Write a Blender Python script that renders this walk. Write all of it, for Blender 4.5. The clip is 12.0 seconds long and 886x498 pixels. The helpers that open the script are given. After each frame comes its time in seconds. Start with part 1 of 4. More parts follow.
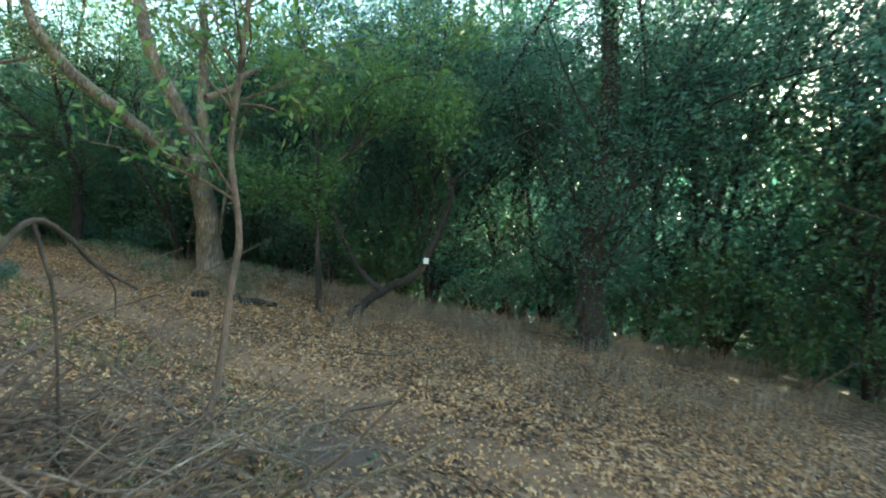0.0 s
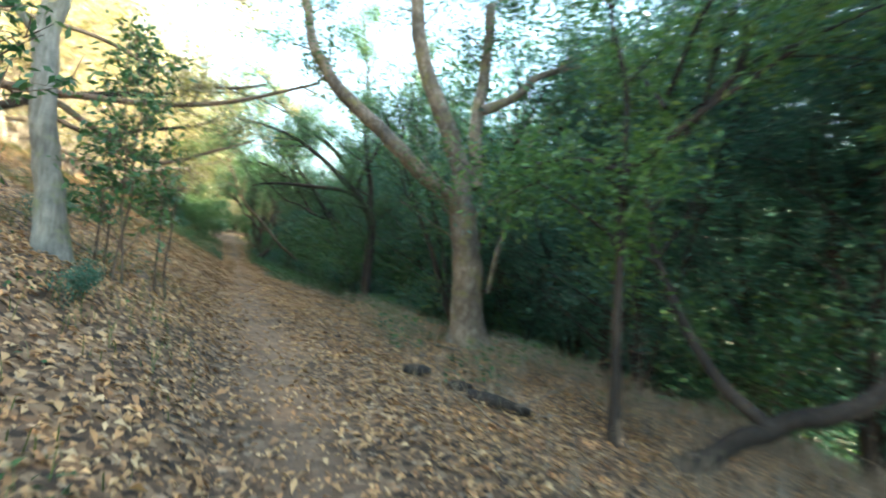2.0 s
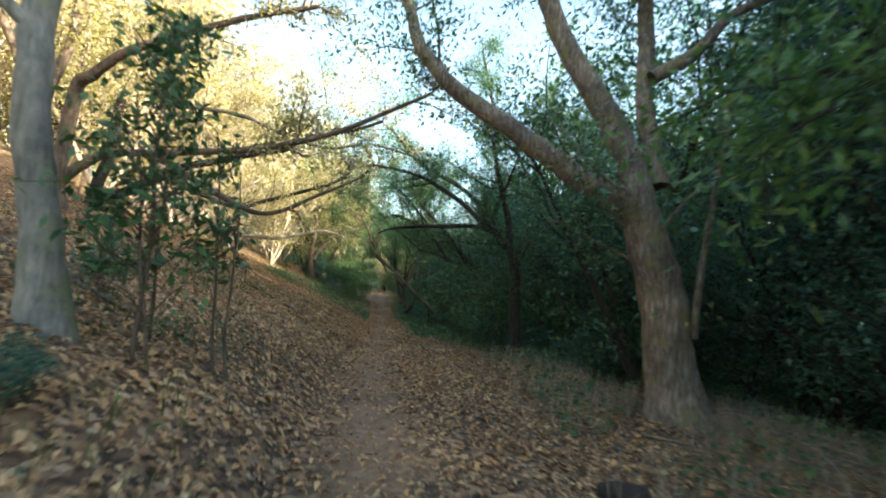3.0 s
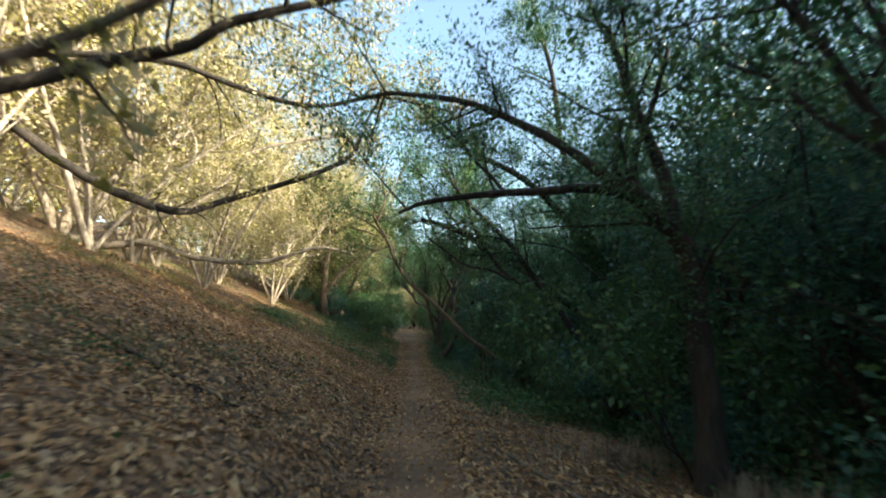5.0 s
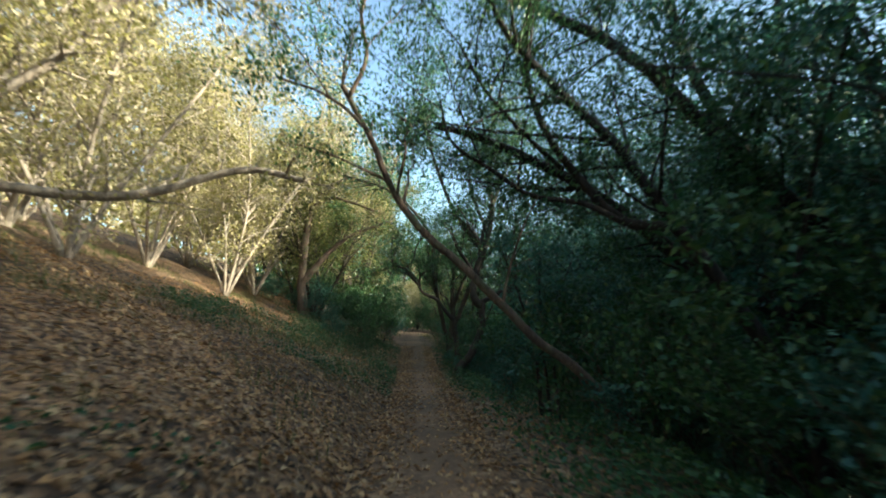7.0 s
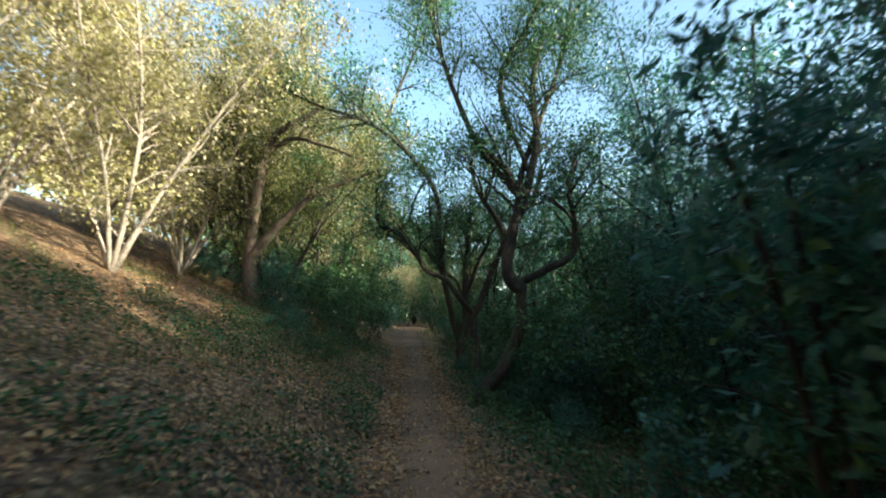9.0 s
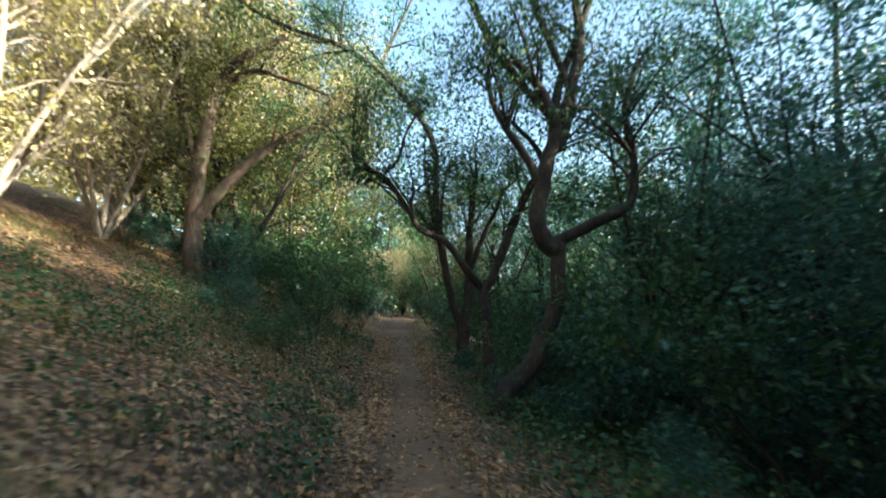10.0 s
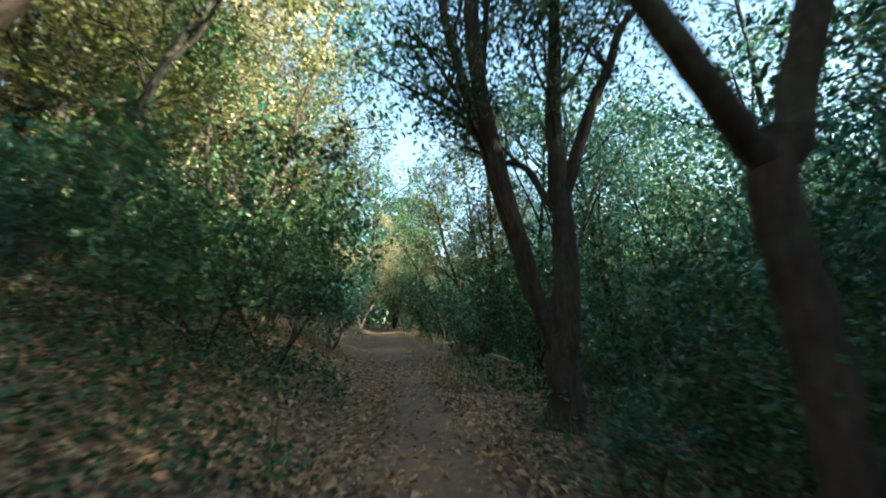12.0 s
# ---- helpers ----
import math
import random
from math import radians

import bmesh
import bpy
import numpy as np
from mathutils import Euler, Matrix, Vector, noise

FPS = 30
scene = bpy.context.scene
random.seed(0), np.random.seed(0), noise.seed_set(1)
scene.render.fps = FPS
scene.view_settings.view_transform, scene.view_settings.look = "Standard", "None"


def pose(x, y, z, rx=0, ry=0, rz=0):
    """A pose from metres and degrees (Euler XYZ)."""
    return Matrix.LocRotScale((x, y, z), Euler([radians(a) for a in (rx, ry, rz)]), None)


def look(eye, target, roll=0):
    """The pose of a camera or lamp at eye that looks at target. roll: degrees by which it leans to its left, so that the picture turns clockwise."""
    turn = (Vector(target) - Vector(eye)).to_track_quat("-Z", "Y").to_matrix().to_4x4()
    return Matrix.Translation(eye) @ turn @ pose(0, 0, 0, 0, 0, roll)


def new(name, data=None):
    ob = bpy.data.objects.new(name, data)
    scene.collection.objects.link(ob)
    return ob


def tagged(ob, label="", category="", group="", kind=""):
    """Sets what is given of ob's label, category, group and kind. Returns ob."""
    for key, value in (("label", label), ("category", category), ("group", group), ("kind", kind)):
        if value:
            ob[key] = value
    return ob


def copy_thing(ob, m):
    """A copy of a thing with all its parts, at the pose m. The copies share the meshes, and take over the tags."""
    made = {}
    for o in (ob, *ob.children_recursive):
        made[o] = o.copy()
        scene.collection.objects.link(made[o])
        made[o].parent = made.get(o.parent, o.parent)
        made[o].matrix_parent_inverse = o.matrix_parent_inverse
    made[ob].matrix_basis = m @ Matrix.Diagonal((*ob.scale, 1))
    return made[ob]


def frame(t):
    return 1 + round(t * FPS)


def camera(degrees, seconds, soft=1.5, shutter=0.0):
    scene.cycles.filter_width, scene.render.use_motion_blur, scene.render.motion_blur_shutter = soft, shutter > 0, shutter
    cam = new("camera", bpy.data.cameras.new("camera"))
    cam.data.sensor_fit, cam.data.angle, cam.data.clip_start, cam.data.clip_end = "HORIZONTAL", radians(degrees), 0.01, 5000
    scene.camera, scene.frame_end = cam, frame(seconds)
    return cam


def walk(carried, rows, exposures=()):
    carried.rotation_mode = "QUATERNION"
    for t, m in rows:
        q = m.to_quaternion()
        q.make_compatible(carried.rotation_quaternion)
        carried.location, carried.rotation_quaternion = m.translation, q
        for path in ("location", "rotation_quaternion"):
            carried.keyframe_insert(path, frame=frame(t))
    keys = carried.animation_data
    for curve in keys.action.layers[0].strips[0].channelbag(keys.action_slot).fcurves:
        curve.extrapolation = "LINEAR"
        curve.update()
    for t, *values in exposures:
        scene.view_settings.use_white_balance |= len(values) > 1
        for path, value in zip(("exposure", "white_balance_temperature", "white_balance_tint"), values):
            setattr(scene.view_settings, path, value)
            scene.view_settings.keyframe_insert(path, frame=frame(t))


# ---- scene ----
# ---- camera ----
cam = camera(86, 12.0, soft=1.9, shutter=0.5)
PATH = [
    (0.0, pose(-3.808, -4.653, 2.021, 84.66, -6.24, -62.08)),
    (0.5, pose(-3.261, -4.385, 1.887, 84.99, -6.14, -58.31)),
    (1.0, pose(-2.378, -3.853, 1.558, 86.43, -7.13, -50.44)),
    (1.5, pose(-1.297, -2.914, 1.378, 87.82, -6.78, -38.31)),
    (2.0, pose(-0.589, -1.930, 1.226, 91.38, -8.37, -25.33)),
    (2.5, pose(-0.192, -0.928, 1.114, 94.40, -5.18, -12.63)),
    (3.0, pose(0.000, 0.000, 1.120, 95.40, -3.29, -7.80)),
    (5.0, pose(0.000, 5.300, 1.220, 99.10, 0.07, -4.31)),
    (5.5, pose(-0.011, 6.586, 1.218, 99.30, 0.05, -4.21)),
    (6.0, pose(-0.020, 7.910, 1.148, 99.40, 0.35, -4.26)),
    (6.5, pose(-0.016, 9.307, 1.110, 99.50, 0.32, -4.05)),
    (7.0, pose(-0.040, 10.764, 1.053, 99.60, 0.32, -4.06)),
    (9.0, pose(0.000, 16.100, 1.120, 98.80, -0.05, -4.60)),
    (9.5, pose(0.067, 17.458, 0.979, 98.50, -0.37, -5.06)),
    (10.0, pose(0.058, 18.754, 0.863, 98.30, -0.72, -5.92)),
    (10.5, pose(0.064, 20.120, 0.758, 98.30, -0.33, -4.05)),
    (11.0, pose(0.092, 21.555, 0.709, 98.80, 0.16, -3.41)),
    (11.5, pose(-0.001, 23.016, 0.724, 99.20, 1.15, -4.90)),
    (12.0, pose(-0.004, 24.377, 0.761, 99.88, 2.55, -7.22)),
]
EXPOSURES = [(0.0, 3.5, 6700, -9), (0.5, 3.85, 6700, -8), (1.5, 4.05, 6800, -5), (2.2, 3.8, 6900, 0), (3.0, 3.0, 6900, 3), (5.0, 2.4, 6750, 2),
             (7.0, 2.15, 6350, -2), (9.0, 2.2, 6250, -2), (10.0, 2.6, 6250, 2), (12.0, 2.65, 6150, 0)]
walk(cam, PATH, EXPOSURES)

# ---- world, sun, exposure ----
SUN_DIR = Vector((0.82, -0.40, 0.29)).normalized()      # towards the sun
elev = math.asin(SUN_DIR.z)
world = bpy.data.worlds.new("world")
scene.world = world
world.use_nodes = True
wn = world.node_tree
sky = wn.nodes.new("ShaderNodeTexSky")
sky.sky_type, sky.sun_disc = "NISHITA", False
sky.sun_elevation, sky.sun_rotation = elev, math.atan2(SUN_DIR.x, SUN_DIR.y)
sky.air_density, sky.dust_density, sky.ozone_density = 1.0, 1.5, 1.0
wn.links.new(sky.outputs[0], wn.nodes["Background"].inputs[0])
wn.nodes["Background"].inputs[1].default_value = 0.12
sun_data = bpy.data.lights.new("sun", "SUN")
sun_data.energy, sun_data.angle, sun_data.color = 5.0, radians(0.6), (1.0, 0.88, 0.70)
sun_ob = new("sun", sun_data)
sun_ob.matrix_world = look(SUN_DIR * 60, (0, 0, 0))


# ---- materials ----
def material(name):
    m = bpy.data.materials.new(name)
    m.use_nodes = True
    return m, m.node_tree.nodes, m.node_tree.links, m.node_tree.nodes["Principled BSDF"]


def ramp(nodes, stops):
    r = nodes.new("ShaderNodeValToRGB")
    while len(r.color_ramp.elements) < len(stops):
        r.color_ramp.elements.new(0.5)
    for e, (p, c) in zip(r.color_ramp.elements, stops):
        e.position, e.color = p, (*c, 1)
    return r


def noise_tex(nodes, links, coords, scale, detail=4, rough=0.6, stretch=None):
    n = nodes.new("ShaderNodeTexNoise")
    n.inputs["Scale"].default_value, n.inputs["Detail"].default_value, n.inputs["Roughness"].default_value = scale, detail, rough
    if stretch:
        mp = nodes.new("ShaderNodeMapping")
        mp.inputs["Scale"].default_value = stretch
        links.new(coords, mp.inputs[0])
        coords = mp.outputs[0]
    links.new(coords, n.inputs["Vector"])
    return n


def bark(name, dark, mid, light, moss=None, bump=0.6):
    """Ridged bark with grey and brown patches, and moss or lichen where given."""
    m, nodes, links, bsdf = material(name)
    co = nodes.new("ShaderNodeNewGeometry").outputs["Position"]
    ridge = noise_tex(nodes, links, co, 9, 6, 0.65, (3.2, 3.2, 0.7))
    blotch = noise_tex(nodes, links, co, 2.2, 5, 0.6)
    r1 = ramp(nodes, [(0.3, dark), (0.52, mid), (0.72, light)])
    links.new(ridge.outputs["Fac"], r1.inputs[0])
    r2 = ramp(nodes, [(0.38, (0.55, 0.55, 0.55)), (0.62, (1.15, 1.1, 1.05))])
    links.new(blotch.outputs["Fac"], r2.inputs[0])
    mul = nodes.new("ShaderNodeMixRGB")
    mul.blend_type, mul.inputs[0].default_value = "MULTIPLY", 1.0
    links.new(r1.outputs[0], mul.inputs[1]), links.new(r2.outputs[0], mul.inputs[2])
    col = mul.outputs[0]
    if moss:
        patch = noise_tex(nodes, links, co, 3.7, 6, 0.7)
        r3 = ramp(nodes, [(0.52, (0, 0, 0)), (0.64, (0.8, 0.8, 0.8))])
        links.new(patch.outputs["Fac"], r3.inputs[0])
        mx = nodes.new("ShaderNodeMixRGB")
        links.new(r3.outputs[0], mx.inputs[0]), links.new(col, mx.inputs[1])
        mx.inputs[2].default_value = (*moss, 1)
        col = mx.outputs[0]
    links.new(col, bsdf.inputs["Base Color"])
    bsdf.inputs["Roughness"].default_value = 0.9
    b = nodes.new("ShaderNodeBump")
    b.inputs["Strength"].default_value, b.inputs["Distance"].default_value = bump, 0.02
    links.new(ridge.outputs["Fac"], b.inputs["Height"]), links.new(b.outputs[0], bsdf.inputs["Normal"])
    return m


def leaf(name, stops, rough=0.42, through_light=0.3):
    """Leaves whose colour changes leaf by leaf, letting some light through."""
    m, nodes, links, bsdf = material(name)
    geo = nodes.new("ShaderNodeNewGeometry")
    r = ramp(nodes, stops)
    big = noise_tex(nodes, links, geo.outputs["Position"], 0.9, 3)
    add = nodes.new("ShaderNodeMath")
    add.operation = "MULTIPLY_ADD"
    add.inputs[1].default_value, add.inputs[2].default_value = 0.7, -0.2
    links.new(geo.outputs["Random Per Island"], add.inputs[0])
    add2 = nodes.new("ShaderNodeMath")
    links.new(add.outputs[0], add2.inputs[0])
    half = nodes.new("ShaderNodeMath")
    half.operation = "MULTIPLY"
    half.inputs[1].default_value = 0.7
    links.new(big.outputs["Fac"], half.inputs[0]), links.new(half.outputs[0], add2.inputs[1])
    links.new(add2.outputs[0], r.inputs[0])
    links.new(r.outputs[0], bsdf.inputs["Base Color"])
    bsdf.inputs["Roughness"].default_value = rough
    tr = nodes.new("ShaderNodeBsdfTranslucent")
    links.new(r.outputs[0], tr.inputs[0])
    mx = nodes.new("ShaderNodeMixShader")
    mx.inputs[0].default_value = through_light
    links.new(bsdf.outputs[0], mx.inputs[1]), links.new(tr.outputs[0], mx.inputs[2])
    links.new(mx.outputs[0], nodes["Material Output"].inputs[0])
    return m


def earth(name):
    """Leaf litter over brown soil, worn bare along the trail, with straw patches on the bank."""
    m, nodes, links, bsdf = material(name)
    co = nodes.new("ShaderNodeNewGeometry").outputs["Position"]
    cells = nodes.new("ShaderNodeTexVoronoi")
    cells.inputs["Scale"].default_value = 26
    warp = noise_tex(nodes, links, co, 14, 3)
    mixv = nodes.new("ShaderNodeMixRGB")
    mixv.inputs[0].default_value = 0.06
    links.new(co, mixv.inputs[1]), links.new(warp.outputs["Color"], mixv.inputs[2])
    links.new(mixv.outputs[0], cells.inputs["Vector"])
    sep = nodes.new("ShaderNodeSeparateColor")
    links.new(cells.outputs["Color"], sep.inputs[0])
    litter = ramp(nodes, [(0.0, (0.03, 0.02, 0.012)), (0.35, (0.10, 0.058, 0.032)), (0.65, (0.22, 0.13, 0.07)), (0.88, (0.36, 0.23, 0.13)), (1.0, (0.45, 0.33, 0.22))])
    links.new(sep.outputs[0], litter.inputs[0])
    grain = noise_tex(nodes, links, co, 60, 6, 0.7)
    soil = ramp(nodes, [(0.3, (0.15, 0.092, 0.056)), (0.7, (0.31, 0.20, 0.125))])
    links.new(grain.outputs["Fac"], soil.inputs[0])
    xyz = nodes.new("ShaderNodeSeparateXYZ")
    links.new(co, xyz.inputs[0])
    wob = noise_tex(nodes, links, co, 1.3, 5)
    shift = nodes.new("ShaderNodeMath")
    shift.operation = "MULTIPLY_ADD"
    shift.inputs[1].default_value = 1.1
    links.new(wob.outputs["Fac"], shift.inputs[0])
    ab = nodes.new("ShaderNodeMath")
    ab.operation = "ABSOLUTE"
    bend = nodes.new("ShaderNodeMapRange")
    bend.inputs["From Min"].default_value, bend.inputs["From Max"].default_value, bend.inputs["To Max"].default_value = 5.0, 21.0, 0.3
    links.new(xyz.outputs["Y"], bend.inputs["Value"])
    off = nodes.new("ShaderNodeMath")
    off.operation = "SUBTRACT"
    links.new(xyz.outputs["X"], off.inputs[0]), links.new(bend.outputs[0], off.inputs[1])
    links.new(off.outputs[0], ab.inputs[0]), links.new(ab.outputs[0], shift.inputs[2])
    worn = ramp(nodes, [(0.62, (0.8, 0.8, 0.8)), (1.0, (0.0, 0.0, 0.0))])
    links.new(shift.outputs[0], worn.inputs[0])
    m1 = nodes.new("ShaderNodeMixRGB")
    links.new(worn.outputs[0], m1.inputs[0]), links.new(litter.outputs[0], m1.inputs[1]), links.new(soil.outputs[0], m1.inputs[2])
    patch = noise_tex(nodes, links, co, 0.45, 5)
    pr = ramp(nodes, [(0.42, (0.6, 0.6, 0.6)), (0.62, (1.1, 1.05, 1.0))])
    links.new(patch.outputs["Fac"], pr.inputs[0])
    mul = nodes.new("ShaderNodeMixRGB")
    mul.blend_type, mul.inputs[0].default_value = "MULTIPLY", 1.0
    links.new(m1.outputs[0], mul.inputs[1]), links.new(pr.outputs[0], mul.inputs[2])
    gap = nodes.new("ShaderNodeVectorMath")       # a dark bare patch of soil
    gap.operation = "DISTANCE"
    gap.inputs[1].default_value = (-1.23, -2.64, 0.2)
    links.new(co, gap.inputs[0])
    edge = nodes.new("ShaderNodeMath")
    edge.operation = "MULTIPLY_ADD"
    edge.inputs[1].default_value = 0.5
    links.new(warp.outputs["Fac"], edge.inputs[0]), links.new(gap.outputs["Value"], edge.inputs[2])
    bare = ramp(nodes, [(0.55, (0.85, 0.85, 0.85)), (0.8, (0, 0, 0))])
    links.new(edge.outputs[0], bare.inputs[0])
    dark = nodes.new("ShaderNodeMixRGB")
    links.new(bare.outputs[0], dark.inputs[0]), links.new(mul.outputs[0], dark.inputs[1])
    dark.inputs[2].default_value = (0.07, 0.05, 0.038, 1)
    mul = dark
    scrub = ramp(nodes, [(0.35, (0.02, 0.035, 0.014)), (0.7, (0.06, 0.075, 0.03))])
    links.new(grain.outputs["Fac"], scrub.inputs[0])
    side = nodes.new("ShaderNodeMapRange")
    side.inputs["From Min"].default_value, side.inputs["From Max"].default_value = 4.0, 9.0
    links.new(xyz.outputs["X"], side.inputs["Value"])
    green = nodes.new("ShaderNodeMixRGB")
    links.new(side.outputs[0], green.inputs[0]), links.new(mul.outputs[0], green.inputs[1]), links.new(scrub.outputs[0], green.inputs[2])
    links.new(green.outputs[0], bsdf.inputs["Base Color"])
    bsdf.inputs["Roughness"].default_value = 0.95
    b = nodes.new("ShaderNodeBump")
    b.inputs["Strength"].default_value, b.inputs["Distance"].default_value = 0.7, 0.02
    links.new(sep.outputs[1], b.inputs["Height"])
    b2 = nodes.new("ShaderNodeBump")
    b2.inputs["Strength"].default_value, b2.inputs["Distance"].default_value = 0.4, 0.01
    links.new(grain.outputs["Fac"], b2.inputs["Height"]), links.new(b.outputs[0], b2.inputs["Normal"])
    links.new(b2.outputs[0], bsdf.inputs["Normal"])
    return m


BARK_PALE = bark("pale_bark", (0.055, 0.042, 0.03), (0.17, 0.135, 0.105), (0.36, 0.33, 0.29), (0.17, 0.15, 0.06), 1.0)
BARK_GREY = bark("grey_bark", (0.11, 0.105, 0.09), (0.22, 0.22, 0.195), (0.33, 0.33, 0.30), (0.19, 0.21, 0.09), 0.5)
BARK_BROWN = bark("brown_bark", (0.05, 0.035, 0.028), (0.13, 0.09, 0.065), (0.22, 0.165, 0.13), (0.10, 0.11, 0.06))
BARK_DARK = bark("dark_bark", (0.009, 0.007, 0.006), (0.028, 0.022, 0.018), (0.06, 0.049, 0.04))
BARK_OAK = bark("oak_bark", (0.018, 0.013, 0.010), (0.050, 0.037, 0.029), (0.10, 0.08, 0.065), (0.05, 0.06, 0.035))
# bark of the sunny bank, its colour lightened to carry the sun
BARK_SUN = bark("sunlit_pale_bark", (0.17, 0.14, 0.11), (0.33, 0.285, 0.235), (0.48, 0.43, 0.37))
LEAF_OAK = leaf("oak_leaf", [(0.0, (0.014, 0.055, 0.022)), (0.4, (0.032, 0.105, 0.038)), (0.75, (0.07, 0.15, 0.045)), (1.0, (0.13, 0.18, 0.05))])
LEAF_BLUE = leaf("bay_leaf", [(0.0, (0.022, 0.085, 0.058)), (0.45, (0.05, 0.155, 0.11)), (0.8, (0.10, 0.22, 0.15)), (1.0, (0.17, 0.25, 0.11))], 0.3, 0.45)
LEAF_FRESH = leaf("fresh_leaf", [(0.0, (0.03, 0.085, 0.025)), (0.4, (0.07, 0.165, 0.045)), (0.75, (0.13, 0.235, 0.06)), (1.0, (0.22, 0.27, 0.07))], 0.4, 0.45)
# olive green, warmed and lightened in place of sun that misses these crowns
LEAF_OLIVE_SUN = leaf("sun_warmed_olive_leaf", [(0.0, (0.035, 0.055, 0.014)), (0.4, (0.09, 0.115, 0.03)), (0.75, (0.18, 0.185, 0.05)), (1.0, (0.30, 0.26, 0.09))], 0.45, 0.4)
# yellow-green; the pale cream end puts strong sunlight into the leaf colour
LEAF_SUN = leaf("sunlit_yellow_green_leaf", [(0.0, (0.14, 0.15, 0.035)), (0.4, (0.30, 0.27, 0.085)), (0.75, (0.48, 0.42, 0.26)), (1.0, (0.62, 0.55, 0.43))], 0.5, 0.42)
LEAF_DRY = leaf("fallen_leaf", [(0.0, (0.06, 0.035, 0.02)), (0.2, (0.17, 0.10, 0.055)), (0.45, (0.40, 0.205, 0.085)), (0.65, (0.50, 0.29, 0.125)), (0.85, (0.58, 0.39, 0.20))], 0.75, 0.1)
STRAW = leaf("dry_grass", [(0.0, (0.13, 0.10, 0.07)), (0.5, (0.24, 0.19, 0.135)), (1.0, (0.35, 0.29, 0.22))], 0.8, 0.2)
GREEN_BLADE = leaf("green_grass", [(0.0, (0.06, 0.09, 0.025)), (0.5, (0.11, 0.14, 0.04)), (1.0, (0.25, 0.22, 0.10))], 0.7, 0.2)
EARTH = earth("leaf_litter_soil")
TAG_WHITE, _, _, tag_bsdf = material("white_plastic")
tag_bsdf.inputs["Base Color"].default_value, tag_bsdf.inputs["Roughness"].default_value = (0.8, 0.8, 0.76, 1), 0.5

# ---- the lie of the land ----
TRAIL_Y = [-60, -8, -5, -2, 0, 3, 10, 16, 20, 25, 28, 31, 38, 48, 80]
TRAIL_Z = [-1.5, -0.25, -0.15, -0.05, 0.0, 0.08, 0.05, -0.03, -0.15, -0.20, 0.06, 0.2, 0.55, 1.0, 2.0]


def ground_z(x, y):
    """Height of the ground: a trail along x = 0, a bank rising beside it and a gully falling away."""
    x, y = np.asarray(x, float), np.asarray(y, float)
    z = np.interp(y, TRAIL_Y, TRAIL_Z)
    u = -x - 0.45
    steep = np.interp(y, [-6, -0.5, 2.5, 5, 9, 16, 24, 30], [0.17, 0.25, 0.46, 0.47, 0.45, 0.44, 0.42, 0.40])
    bank = np.where(u > 0, steep * u + 0.10 * (1 - np.exp(-np.maximum(u, 0) * 2.5)), 0)
    bank = np.where(u > 9, steep * 9 + 0.1 + (u - 9) * 0.30, bank)
    bank = np.where(u > 40, steep * 9 + 0.1 + 31 * 0.30 + (u - 40) * 0.05, bank)
    w = x - 0.7 - np.interp(y, [5.5, 9.5], [3.4, 0.0])       # a level shelf beside the first bend
    shelf = np.interp(y, [-3, 0, 5.5, 9.5], [0.0, -0.06, -0.06, 0.0]) * np.clip(x - 0.7, 0, 3.4)
    drop = np.where(w > 0, -0.10 * w - 0.045 * np.minimum(w, 4) ** 2, 0)
    drop = np.where(w > 4, drop - (np.minimum(w, 14) - 4) * 0.38, drop)
    drop = drop * np.interp(y, [-5, 3], [0.45, 1.0])
    drop = np.where(w > 22, drop + (np.minimum(w, 90) - 22) * np.interp(y, [-60, -5, 10], [0.2, 0.3, 0.6]), drop)
    rough = 0.05 * np.sin(x * 1.7 + 0.6 * np.sin(y * 1.1)) * np.sin(y * 1.3 + 0.5) + 0.025 * np.sin(x * 4.3 + y * 2.1) * np.sin(y * 3.7 - x)
    rough = rough * np.clip((np.abs(x) - 0.25) / 1.2, 0.12, 1)
    return z + bank + drop + shelf + rough


def trail_x(y):
    """Where the worn line of the trail runs."""
    return np.interp(y, [5, 21], [0.0, 0.3])


def gz(x, y):
    return float(ground_z(x, y))


# ---- mesh helpers ----
def mesh_of(name, verts, faces, mat, smooth=False):
    """A mesh from arrays of vertices and of equal-sided faces."""
    me = bpy.data.meshes.new(name)
    verts, faces = np.asarray(verts, np.float32), np.asarray(faces, np.int32)
    n, k = faces.shape
    me.vertices.add(len(verts))
    me.vertices.foreach_set("co", verts.ravel())
    me.loops.add(n * k)
    me.loops.foreach_set("vertex_index", faces.ravel())
    me.polygons.add(n)
    me.polygons.foreach_set("loop_start", np.arange(0, n * k, k, dtype=np.int32))
    if smooth:
        me.polygons.foreach_set("use_smooth", np.ones(n, dtype=bool))
    me.update(calc_edges=True)
    me.materials.append(mat)
    return me


def part(name, me, parent, label=""):
    ob = new(name, me)
    ob.parent = parent
    return tagged(ob, label) if label else ob


def smooth_line(pts, steps=5):
    """A Catmull-Rom curve through control points (x, y, z, r)."""
    p = np.asarray(pts, float)
    p = np.vstack([2 * p[0] - p[1], p, 2 * p[-1] - p[-2]])
    out = []
    for i in range(1, len(p) - 2):
        t = np.linspace(0, 1, steps, endpoint=False)[:, None]
        a, b, c, d = p[i - 1], p[i], p[i + 1], p[i + 2]
        out.append(0.5 * (2 * b + (c - a) * t + (2 * a - 5 * b + 4 * c - d) * t ** 2 + (3 * b - a - 3 * c + d) * t ** 3))
    out.append(p[-2][None])
    out = np.vstack(out)
    out[:, 3] = np.maximum(out[:, 3], 0.003)
    return out


